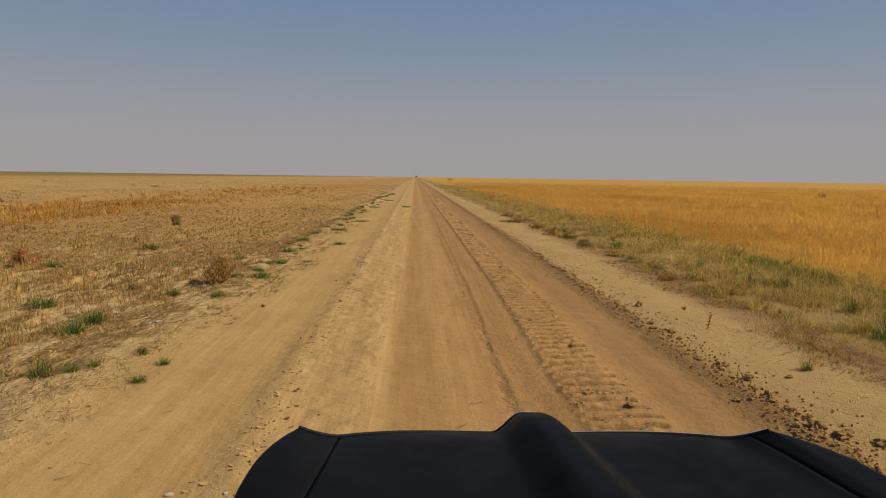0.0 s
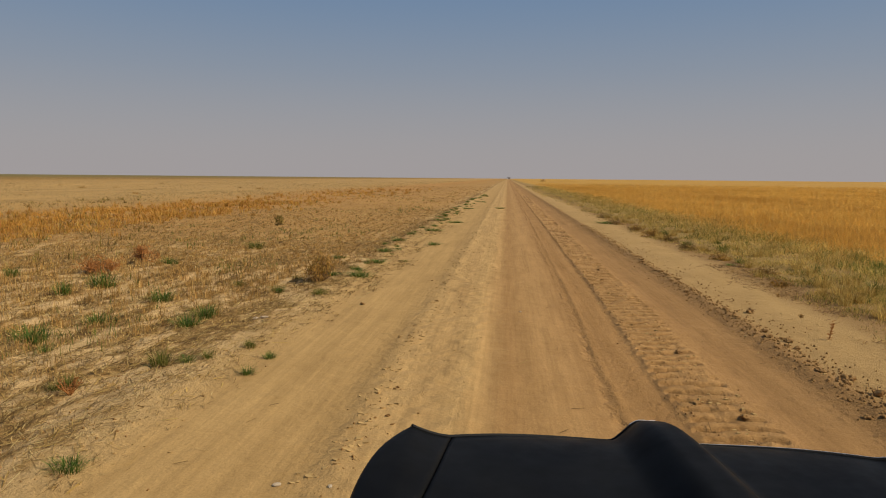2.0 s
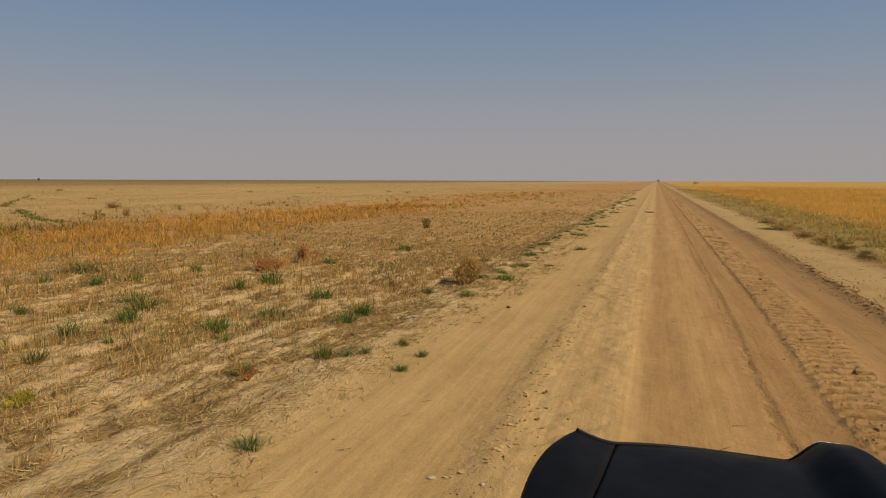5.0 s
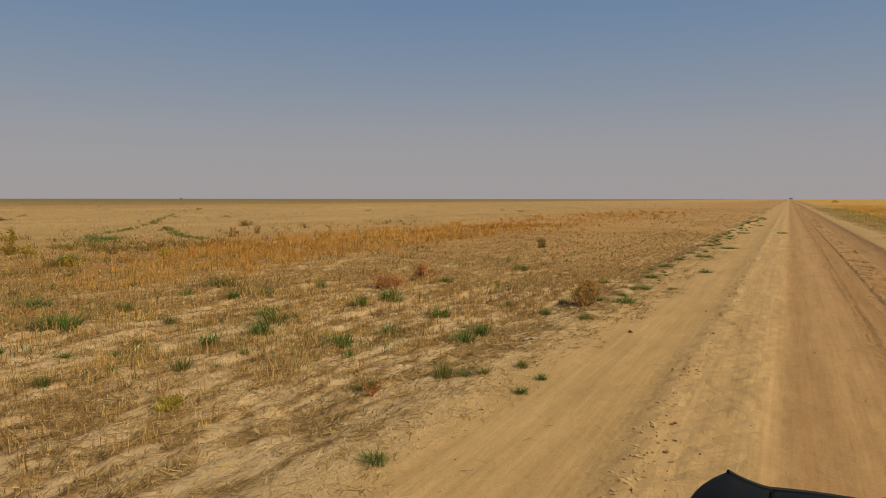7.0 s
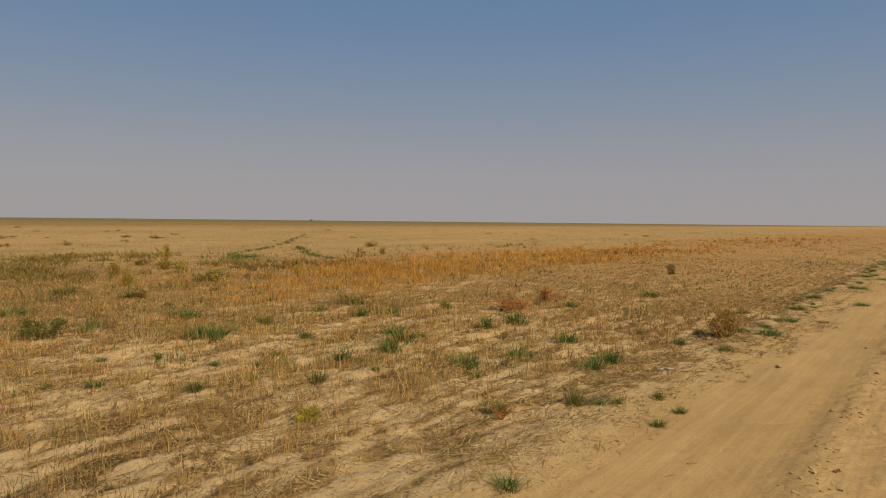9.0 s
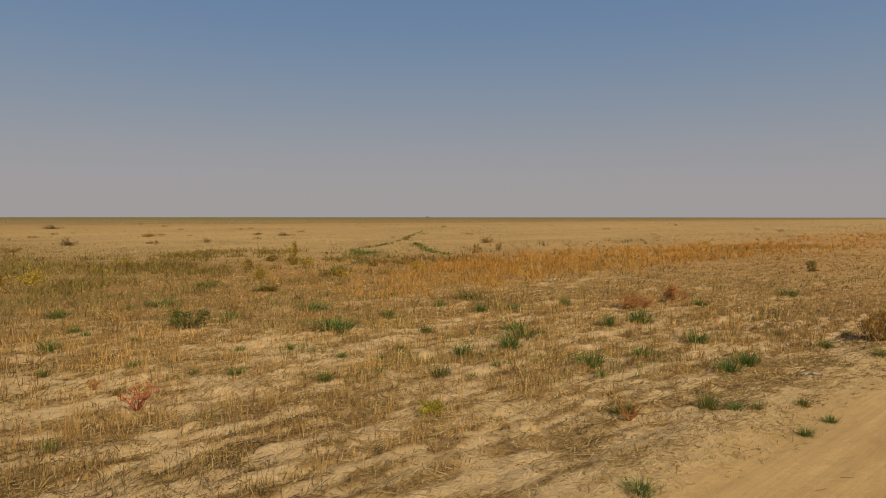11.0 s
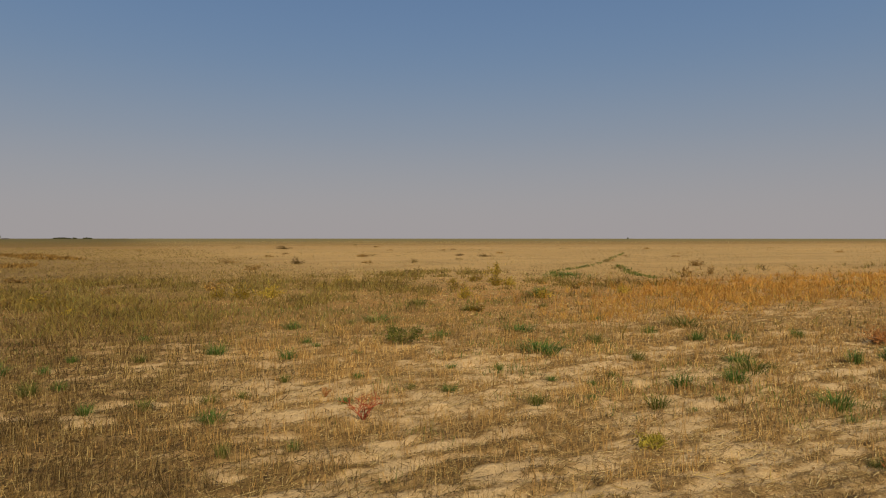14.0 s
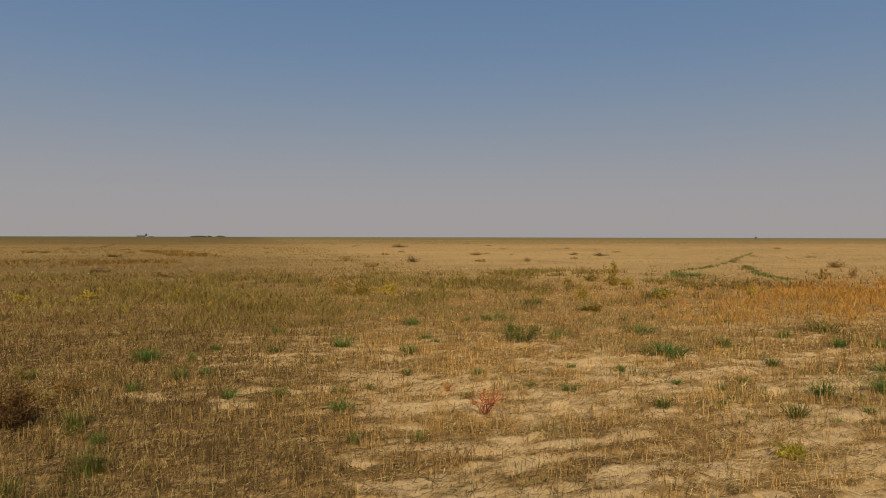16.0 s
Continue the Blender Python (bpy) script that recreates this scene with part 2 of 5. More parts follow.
AMBER = blade_material("amber_weed_leaves", [(0.0, (0.34, 0.165, 0.046)), (0.4, (0.55, 0.262, 0.062)), (0.8, (0.62, 0.345, 0.085)), (1.0, (0.46, 0.32, 0.10))], 0.3)
OLIVE = blade_material("olive_weed_leaves", [(0.0, (0.10, 0.062, 0.022)), (0.4, (0.22, 0.14, 0.045)), (0.75, (0.33, 0.225, 0.055)), (1.0, (0.17, 0.165, 0.05))], 0.22)
PALE = blade_material("pale_straw_grass", [(0.0, (0.34, 0.235, 0.125)), (0.5, (0.43, 0.305, 0.165)), (1.0, (0.52, 0.39, 0.23))])
GOLD = blade_material("golden_grass", [(0.0, (0.56, 0.305, 0.08)), (0.4, (0.63, 0.362, 0.10)), (0.8, (0.69, 0.415, 0.125)), (1.0, (0.74, 0.49, 0.175))], 0.65)
VERGE = blade_material("verge_grass", [(0.0, (0.24, 0.14, 0.045)), (0.3, (0.48, 0.32, 0.11)), (0.8, (0.66, 0.47, 0.18)), (1.0, (0.78, 0.60, 0.30))], 0.6)
VERGE_GREEN = blade_material("green_verge_grass", [(0.0, (0.075, 0.10, 0.02)), (0.5, (0.155, 0.17, 0.038)), (1.0, (0.38, 0.31, 0.10))], 0.45)
GREEN = blade_material("green_grass", [(0.0, (0.070, 0.122, 0.026)), (0.5, (0.122, 0.195, 0.040)), (0.80, (0.20, 0.25, 0.056)), (1.0, (0.42, 0.33, 0.13))], 0.42, 0.6)
DULL = blade_material("dull_green_grass", [(0.0, (0.085, 0.11, 0.022)), (0.5, (0.165, 0.175, 0.038)), (0.8, (0.30, 0.25, 0.075)), (1.0, (0.42, 0.32, 0.13))], 0.4)
SPROUT = blade_material("young_sprouts", [(0.0, (0.075, 0.11, 0.024)), (0.5, (0.14, 0.17, 0.038)), (0.8, (0.23, 0.21, 0.06)), (1.0, (0.36, 0.27, 0.12))], 0.35)
LIME = blade_material("yellow_green_leaves", [(0.0, (0.16, 0.13, 0.02)), (0.6, (0.36, 0.28, 0.035)), (1.0, (0.50, 0.36, 0.07))], 0.2)
RED = blade_material("red_stems", [(0.0, (0.30, 0.055, 0.026)), (0.6, (0.47, 0.10, 0.045)), (1.0, (0.44, 0.17, 0.07))], 0.15)
RUST = blade_material("rusty_brown_leaves", [(0.0, (0.11, 0.055, 0.022)), (0.5, (0.21, 0.105, 0.04)), (1.0, (0.34, 0.20, 0.075))], 0.2)
SHRUB = blade_material("shrub_leaves", [(0.0, (0.20, 0.110, 0.030)), (0.5, (0.40, 0.215, 0.058)), (0.85, (0.50, 0.290, 0.088)), (1.0, (0.22, 0.180, 0.048))], 0.3)
YELLOW_WEED = blade_material("yellow_weed_leaves", [(0.0, (0.22, 0.16, 0.03)), (0.4, (0.45, 0.295, 0.042)), (0.8, (0.56, 0.37, 0.055)), (1.0, (0.27, 0.25, 0.05))], 0.3)
SOFT_BROWN = blade_material("soft_brown_grass", [(0.0, (0.17, 0.112, 0.042)), (0.5, (0.27, 0.182, 0.072)), (1.0, (0.38, 0.27, 0.115))], 0.2)
BURNT = blade_material("burnt_orange_weeds", [(0.0, (0.15, 0.085, 0.028)), (0.5, (0.27, 0.148, 0.042)), (1.0, (0.38, 0.22, 0.064))], 0.25)
RUSSET = blade_material("russet_leaves", [(0.0, (0.40, 0.165, 0.060)), (1.0, (0.62, 0.29, 0.11))], 0.35)
TWIG = plain_material("dry_twig", (0.20, 0.125, 0.06), 0.85)
SOIL = plain_material("clod_soil", (0.31, 0.176, 0.064), 0.95, spec=0.1, vary=0.3, scale=25, relief=0.0009)
CRUST = plain_material("dried_crust", (0.46, 0.30, 0.118), 0.95, spec=0.1, vary=0.16, scale=20, relief=0.0008)
STONE = plain_material("pale_stone", (0.44, 0.34, 0.22), 0.85, vary=0.2, scale=30, relief=0.0005)


# ---- ground ----
def lattice(ix, iy, seed):
    n = (ix * 374761393 + iy * 668265263 + seed * 1442695041) & 0xFFFFFFFF
    n = ((n ^ (n >> 13)) * 1274126177) & 0xFFFFFFFF
    return ((n ^ (n >> 16)) & 0xFFFF) / 65535.0


def value_noise(x, y, seed=0):
    x, y = np.asarray(x, float), np.asarray(y, float)
    fx, fy = np.floor(x), np.floor(y)
    ix, iy = fx.astype(np.int64), fy.astype(np.int64)
    u, v = x - fx, y - fy
    u, v = u * u * (3 - 2 * u), v * v * (3 - 2 * v)
    a, b = lattice(ix, iy, seed), lattice(ix + 1, iy, seed)
    c, d = lattice(ix, iy + 1, seed), lattice(ix + 1, iy + 1, seed)
    return (a * (1 - u) + b * u) * (1 - v) + (c * (1 - u) + d * u) * v


def fbm(x, y, seed=0, octaves=4):
    total, amp, norm = 0.0, 1.0, 0.0
    for k in range(octaves):
        total = total + amp * value_noise(x * 2 ** k, y * 2 ** k, seed + 17 * k)
        norm += amp
        amp *= 0.5
    return total / norm


def step(lo, hi, x):
    t = np.clip((x - lo) / (hi - lo), 0, 1)
    return t * t * (3 - 2 * t)


def band(a, b, soft, x):
    return step(a - soft, a + soft, x) * (1 - step(b - soft, b + soft, x))


ROW, FIRST_ROW = 0.25, -4.34          # spacing of the drilled rows, and where one of them runs


def thatch(x, y):
    """How thickly straw covers the field: mats of litter, and stubble along the drilled rows."""
    x, y = np.asarray(x, float), np.asarray(y, float)
    xw = x + 0.07 * (fbm(x * 0.7, y * 0.45, 201, 2) - 0.5)
    k = np.floor((xw - FIRST_ROW) / ROW + 0.5)
    off = xw - FIRST_ROW - k * ROW
    strong = 0.45 * lattice(k.astype(np.int64), np.zeros_like(k).astype(np.int64), 203) + 0.75 * fbm(k * 7.3, y * 0.6, 205, 3)
    line = np.exp(-(off / 0.055) ** 2) * step(0.46, 0.78, strong)
    patch = 0.22 * fbm(x * 0.8, y * 0.42, 207, 3) + 0.34 * fbm(x * 2.6, y * 1.1, 209, 4) + 0.44 * fbm(x * 6.5, y * 2.6, 215, 3)
    more = 0.15 * step(2.5, -2.0, y) - 0.012 + 0.05 * step(8, 18, np.hypot(x, y)) + 0.05 * step(4, 8, y)
    mats = step(0.40, 0.63, patch + more)
    fine = fbm(x * 9, y * 6, 211, 3) - 0.5
    edge = step(-2.6, -3.8, x + 1.3 * (fbm(x * 0.9, y * 0.7, 213, 3) - 0.5) - 0.8 * step(5, 10, y))
    return np.clip((0.80 * mats + 0.42 * line + 0.7 * fine) * edge, 0, 1)


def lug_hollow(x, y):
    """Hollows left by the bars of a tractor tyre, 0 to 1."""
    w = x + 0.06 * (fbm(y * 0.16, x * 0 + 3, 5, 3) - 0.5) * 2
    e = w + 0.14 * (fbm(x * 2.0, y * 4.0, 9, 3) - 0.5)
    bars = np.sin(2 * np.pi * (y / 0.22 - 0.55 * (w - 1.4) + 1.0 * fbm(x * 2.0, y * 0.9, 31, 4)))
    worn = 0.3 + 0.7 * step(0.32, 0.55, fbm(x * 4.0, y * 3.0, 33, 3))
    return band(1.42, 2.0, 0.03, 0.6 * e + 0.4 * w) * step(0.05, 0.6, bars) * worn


def height(x, y):
    """Height of the ground: wheel ruts and ridges of the track, drill rows of the field."""
    x, y = np.asarray(x, float), np.asarray(y, float)
    near = 1 - step(45, 110, np.hypot(x, y))
    w = x + 0.06 * (fbm(y * 0.16, x * 0 + 3, 5, 3) - 0.5) * 2
    e = w + 0.14 * (fbm(x * 2.0, y * 4.0, 9, 3) - 0.5)
    z = -0.014 * band(-2.75, -1.25, 0.16, e) - 0.004 * band(-0.22, 0.92, 0.08, w)
    z = z - 0.017 * band(0.86, 0.92, 0.035, 0.5 * e + 0.5 * w) - 0.012 * band(0.97, 1.37, 0.03, w) - 0.018 * band(2.1, 2.9, 0.2, e)
    z = z + 0.026 * np.exp(-((e - 3.03) / 0.12) ** 2) * (0.35 + 1.1 * fbm(x * 5, y * 5, 21, 3))
    z = z + 0.005 * np.exp(-((e + 1.14) / 0.12) ** 2) * (0.2 + 1.2 * fbm(x * 6, y * 4, 25, 3))
    z = z + 0.055 * np.exp(-((e + 3.15) / 0.30) ** 2) * (0.15 + 1.1 * fbm(x * 3.2, y * 2.2, 27, 4))
    # lug marks of a tractor tyre, and finer treads beside them
    z = z + band(1.40, 2.02, 0.03, 0.6 * e + 0.4 * w) * (0.014 + 0.040 * (fbm(x * 11, y * 13, 35, 3) - 0.5)) - 0.024 * lug_hollow(x, y) + 0.008 * np.exp(-((w - 1.42) / 0.035) ** 2)
    z = z + band(0.99, 1.34, 0.03, w) * 0.009 * np.sin(2 * np.pi * (x / 0.085)) * np.sin(2 * np.pi * (y / 0.16 + fbm(x * 1.5, y * 0.6, 37, 2)))
    rough = band(-1.2, -0.28, 0.08, e)
    z = z + rough * (0.010 + 0.040 * (fbm(x * 7, y * 6, 41, 3) - 0.5))
    # field to the left of the track
    field = 1 - step(-3.9, -3.1, x)
    rows = np.cos(2 * np.pi * (x - FIRST_ROW) / ROW)
    z = z + field * (0.012 * rows + 0.10 * (fbm(x * 1.6, y * 0.9, 53, 4) - 0.5) + 0.075 * (fbm(x * 6, y * 4.5, 57, 3) - 0.5))
    bare = step(3.1, 3.5, x)
    z = z + bare * 0.06 * (fbm(x * 1.1, y * 0.8, 61, 4) - 0.5)
    z = z + 0.010 * (fbm(x * 9, y * 9, 63, 2) - 0.5)
    return z * near


def spaced(start, end, first, last):
    """Numbers from start to end whose spacing grows evenly from first to last."""
    n = max(2, int(round(2 * abs(end - start) / (first + last))))
    g = np.linspace(0, 1, n + 1)
    k = (last - first) / (first + last)
    return start + (end - start) * (g * (1 - k) + g * g * k)


def grow(start, end, first, factor=1.22):
    vals, d, v = [], first, start
    while abs(v) < abs(end):
        v += d if end > start else -d
        d *= factor
        vals.append(v)
    vals[-1] = end
    return np.array(vals)


def mesh_from(name, verts, quads, material_, smooth=False):
    me = bpy.data.meshes.new(name)
    nv, nq = len(verts), len(quads)
    k = quads.shape[1]
    me.vertices.add(nv)
    me.vertices.foreach_set("co", np.ascontiguousarray(verts, np.float32).ravel())
    me.loops.add(nq * k)
    me.loops.foreach_set("vertex_index", np.ascontiguousarray(quads, np.int32).ravel())
    me.polygons.add(nq)
    me.polygons.foreach_set("loop_start", np.arange(0, nq * k, k, dtype=np.int32))
    me.polygons.foreach_set("use_smooth", np.full(nq, smooth))
    me.update(calc_edges=True)
    me.materials.append(material_)
    return me


def build_ground():
    right = np.concatenate([np.arange(-3.6, 4.0, 0.035), spaced(4.0, 12, 0.05, 0.3), grow(12, 4500, 0.35)])
    left = np.concatenate([spaced(-3.6, -14, 0.045, 0.08), spaced(-14, -40, 0.1, 0.8)[1:], grow(-40, -4500, 0.9)])
    xs = np.unique(np.concatenate([left, right]))
    up = np.concatenate([spaced(-5, 3, 0.07, 0.045), spaced(3, 9, 0.026, 0.032)[1:], spaced(9, 14, 0.036, 0.055)[1:], spaced(14, 45, 0.06, 0.35)[1:], grow(45, 4500, 0.4)])
    ys = np.unique(np.concatenate([grow(-5, -4500, 0.2), up]))
    gx, gy = np.meshgrid(xs, ys)
    z = height(gx, gy)
    verts = np.stack([gx.ravel(), gy.ravel(), z.ravel()], 1)
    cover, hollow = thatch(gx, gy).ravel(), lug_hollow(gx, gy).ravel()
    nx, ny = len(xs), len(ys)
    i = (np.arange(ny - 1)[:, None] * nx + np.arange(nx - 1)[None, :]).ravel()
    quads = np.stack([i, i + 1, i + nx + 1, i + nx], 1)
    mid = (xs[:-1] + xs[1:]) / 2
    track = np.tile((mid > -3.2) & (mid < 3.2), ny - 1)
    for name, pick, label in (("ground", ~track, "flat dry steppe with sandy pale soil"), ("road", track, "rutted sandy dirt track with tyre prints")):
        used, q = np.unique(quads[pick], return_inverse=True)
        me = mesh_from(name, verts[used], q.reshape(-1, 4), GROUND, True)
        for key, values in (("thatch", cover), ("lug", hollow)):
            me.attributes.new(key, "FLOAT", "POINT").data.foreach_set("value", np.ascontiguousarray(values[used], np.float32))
        ob = new(name, me)
        tagged(ob, label, name, kind="structure")


build_ground()

# ---- grasses, stubble, litter ----
rng = np.random.default_rng(7)


def fan(count_near, cut, r0, r1, a0, a1):
    """Random places round the origin between two radii and two headings: an even spread out to cut, thinning beyond it."""
    a0, a1 = radians(a0), radians(a1)
    near = 0.5 * (a1 - a0) * max(0.0, cut ** 2 - r0 ** 2) * count_near
    far = count_near * cut ** 2 * (a1 - a0) * math.log(r1 / max(cut, r0))
    n1, n2 = int(near), int(far)
    r = np.concatenate([np.sqrt(rng.uniform(r0 ** 2, max(cut, r0) ** 2, n1)), max(cut, r0) * np.exp(rng.uniform(0, math.log(r1 / max(cut, r0)), n2))])
    a = rng.uniform(a0, a1, n1 + n2)
    return -r * np.sin(a), r * np.cos(a)


def blades(name, x, y, tall, wide, lean, material_, label, category="grass", bent=True, tip=0.25, wind=(0.0, 0.0)):
    """Upright blades as one mesh of loose strips."""
    n = len(x)
    tall, wide = np.broadcast_to(tall, n), np.broadcast_to(wide, n)
    z = height(x, y) - 0.012
    face = rng.uniform(0, np.pi, n)
    ux, uy = np.cos(face) * wide / 2, np.sin(face) * wide / 2
    la, lm = rng.uniform(0, 2 * np.pi, n), np.abs(rng.normal(0, lean, n))
    dx, dy = (np.cos(la) * lm + wind[0]) * tall, (np.sin(la) * lm + wind[1]) * tall
    levels = ((0.0, 1.0, 0.0), (0.55, 0.8, 0.35), (1.0, tip, 1.0)) if bent else ((0.0, 1.0, 0.0), (1.0, tip, 1.0))
    cols = []
    for up, width, drift in levels:
        for s in (-1, 1):
            cols.append(np.stack([x + dx * drift + s * ux * width, y + dy * drift + s * uy * width, z + tall * up], 1))
    verts = np.stack(cols, 1).reshape(-1, 3)
    k = len(levels) * 2
    base = np.arange(n)[:, None] * k
    quads = np.concatenate([base + np.array([[2 * j, 2 * j + 1, 2 * j + 3, 2 * j + 2]]) for j in range(len(levels) - 1)], 0)
    ob = new(name, mesh_from(name, verts, quads, material_))
    return tagged(ob, label, category, kind="stuff")


def lying(name, x, y, long_, wide, material_, label):
    """Straws that lie on the ground, a little tilted."""
    n = len(x)
    a = rng.uniform(0, np.pi, n)
    z = height(x, y)
    c, s = np.cos(a), np.sin(a)
    h1, h2 = rng.uniform(0.002, 0.012, n), rng.uniform(0.004, 0.030, n)
    z1, z2 = height(x - c * long_ / 2, y - s * long_ / 2), height(x + c * long_ / 2, y + s * long_ / 2)
    px, py = -s * wide / 2, c * wide / 2
    verts = np.stack([np.stack([x - c * long_ / 2 - px, y - s * long_ / 2 - py, z1 + h1], 1), np.stack([x - c * long_ / 2 + px, y - s * long_ / 2 + py, z1 + h1 + wide * 0.4], 1),
                      np.stack([x + c * long_ / 2 + px, y + s * long_ / 2 + py, z2 + h2 + wide * 0.4], 1), np.stack([x + c * long_ / 2 - px, y + s * long_ / 2 - py, z2 + h2], 1)], 1).reshape(-1, 3)
    quads = np.arange(n)[:, None] * 4 + np.array([[0, 1, 2, 3]])
    return tagged(new(name, mesh_from(name, verts, quads, material_)), label, "straw", kind="stuff")


def keep(x, y, chance):
    m = rng.uniform(0, 1, len(x)) < chance
    return x[m], y[m]


def apart(x, y):
    return np.hypot(x, y)


def grow_field():
    # stubble on its drill rows, each plant a small bunch of cut stalks
    x, y = fan(190, 9.0, 3.2, 150, -3, 118)
    r = apart(x, y)
    on = np.round((x - FIRST_ROW) / ROW) * ROW + FIRST_ROW + rng.normal(0, 1, len(x)) * (0.035 + 0.05 * step(8, 15, r))
    x = np.where((r < 40) & (rng.uniform(0, 1, len(x)) < 0.75), on, x)
    p = (0.13 + 0.70 * step(0.35, 0.95, thatch(x, y))) * step(-3.7, -5.0, x - 0.9 * step(6, 13, y))
    p = p * (0.45 + 0.55 * step(3.5, 7.0, -x + 0.35 * np.maximum(y - 4, 0) - 0.25 * np.minimum(y - 4, 0)))
    p = p * (1 - 0.65 * step(14, 20, -x) * (1 - step(45, 90, y)))
    p = p * (1 - 0.9 * step(24, 32, -x)) * (1 - 0.45 * step(13, 19, -x) * step(10, 4, y))
    x, y = keep(x, y, p)
    r = apart(x, y)
    each = np.where(r < 22, rng.integers(2, 10, len(x)), rng.integers(2, 6, len(x)))
    size = rng.uniform(0.45, 1.25, len(x))
    x, y, r, size = (np.repeat(a, each) for a in (x, y, r, size))
    x, y = x + rng.normal(0, 0.022, len(x)) * (1 + r / 25), y + rng.normal(0, 0.035, len(x)) * (1 + r / 25)
    tall = rng.uniform(0.05, 0.165, len(x)) * size * (0.7 + 0.6 * fbm(x * 0.5, y * 0.5, 73, 3)) * (1 - 0.45 * step(11, 20, r))
    old = step(3.4, -1.4, y + 5 * (fbm(x * 0.4, y * 0.4, 74, 3) - 0.5) - 0.12 * np.maximum(-x - 8, 0)) > rng.uniform(0, 1, len(x))
    for m, mat_, lb in ((~old, STRAW, "dry straw-brown cereal stubble standing in drilled rows"), (old, OLD_STRAW, "dark weathered cereal stubble standing in drilled rows")):
        blades("stubble", x[m], y[m], tall[m], np.maximum(0.0042, 0.00065 * r[m]), 0.30 + 0.3 * step(11, 20, r[m]), mat_, lb, "stubble", bent=False, tip=0.7)
    # young green sprouts in thin patches
    x, y = fan(300, 9.0, 4.0, 90, -3, 118)
    p = step(0.555, 0.64, 0.5 * fbm(x * 0.35, y * 0.3, 76, 3) + 0.5 * fbm(x * 1.3, y * 1.3, 77, 3)) * step(-4.0, -5.5, x) * (1 - step(18, 26, -x))
    x, y = keep(x, y, p * 0.5)
    blades("green_sprouts", x, y, rng.uniform(0.05, 0.16, len(x)), np.maximum(0.006, 0.0009 * apart(x, y)), 0.4, SPROUT, "thin greyish green sprouts between the stubble", "grass", tip=0.2)
    # litter between the rows
    x, y = fan(1500, 7.0, 3.0, 40, -3, 118)
    p = step(0.18, 0.70, thatch(x, y)) * (1 - 0.4 * step(10, 30, -x))
    p = np.maximum(p, 0.42 * step(-2.2, -3.3, x) * step(0.42, 0.62, fbm(x * 2.2, y * 1.6, 83, 3)) + 0.10 * step(-2.4, -3.3, x))
    x, y = keep(x, y, p)
    long_ = np.where(rng.uniform(0, 1, len(x)) < 0.12, rng.uniform(0.09, 0.21, len(x)), rng.uniform(0.02, 0.075, len(x)))
    wide = np.maximum(0.003, 0.00065 * apart(x, y)) * rng.uniform(0.7, 1.4, len(x))
    old = 0.9 * step(4.0, 0.0, y + 5 * (fbm(x * 0.4, y * 0.4, 74, 3) - 0.5)) > rng.uniform(0, 1, len(x))
    for m, mat_, lb in ((~old, LITTER, "loose dry straw and chaff lying on pale soil"), (old, OLD_STRAW, "dark weathered straw and chaff lying on the soil")):
        lying("straw_litter", x[m], y[m], long_[m], wide[m], mat_, lb)
    # orange weeds standing thickly along their strip
    n = 17000
    x, y = rng.uniform(-24, -11.5, n), 9 + 95 * rng.uniform(0, 1, n) ** 1.7
    side = x + 3.2 * (fbm(x * 0.22, y * 0.12, 91, 3) - 0.5)
    thick = 0.5 * fbm(x * 0.35, y * 0.22, 93, 3) + 0.5 * fbm(x * 1.3, y * 0.8, 94, 3)
    p = band(-21.0, -13.8, 1.6, side) * step(8.5, 19, y + 0.9 * (side + 17)) * step(0.36, 0.54, thick) * (1 - 0.93 * step(26, 55, y))
    x, y = keep(x, y, np.maximum(p * 0.8, 0.02))
    n = rng.integers(7, 16, len(x))
    size = np.repeat(rng.uniform(0.45, 1.35, len(x)), n)
    x, y = np.repeat(x, n), np.repeat(y, n)
    x, y = x + rng.normal(0, 0.07, len(x)) * size, y + rng.normal(0, 0.10, len(x)) * size
    blades("amber_weeds", x, y, rng.uniform(0.06, 0.27, len(x)) * size, np.maximum(0.011, 0.0008 * apart(x, y)), 0.8, AMBER, "orange dry weeds in a strip across the field", "weeds", tip=0.4)
    # olive and yellow weeds farther round
    x, y = fan(240, 14.0, 12, 120, 30, 118)
    p = band(-34, -17, 4, x + 6 * (fbm(x * 0.1, y * 0.1, 95, 3) - 0.5)) * (1 - step(12, 24, y)) * step(0.49, 0.60, 0.5 * fbm(x * 0.35, y * 0.25, 97, 3) + 0.5 * fbm(x * 1.2, y * 0.8, 98, 3))
    x, y = keep(x, y, np.maximum(p, 0.03 * band(-30, -9, 2, x)) * 0.32)
    n = rng.integers(5, 14, len(x))
    size = np.repeat(rng.uniform(0.5, 1.6, len(x)), n)
    x, y = np.repeat(x, n), np.repeat(y, n)
    x, y = x + rng.normal(0, 0.09, len(x)) * size, y + rng.normal(0, 0.12, len(x)) * size
    blades("olive_weeds", x, y, rng.uniform(0.05, 0.24, len(x)) * size, np.maximum(0.012, 0.0009 * apart(x, y)), 0.9, OLIVE, "yellowing olive weeds among the stubble", "weeds", tip=0.35)
    # pale short grass of the fallow land
    x, y = fan(60, 24.0, 20, 420, 0, 118)
    p = step(18, 28, -x) * (0.25 + 0.75 * step(0.35, 0.6, fbm(x * 0.15, y * 0.15, 99, 3))) * (0.3 + 0.7 * step(-4, 16, y))
    x, y = keep(x, y, p)
    pale = rng.uniform(0, 1, len(x)) < step(-2, 16, y)
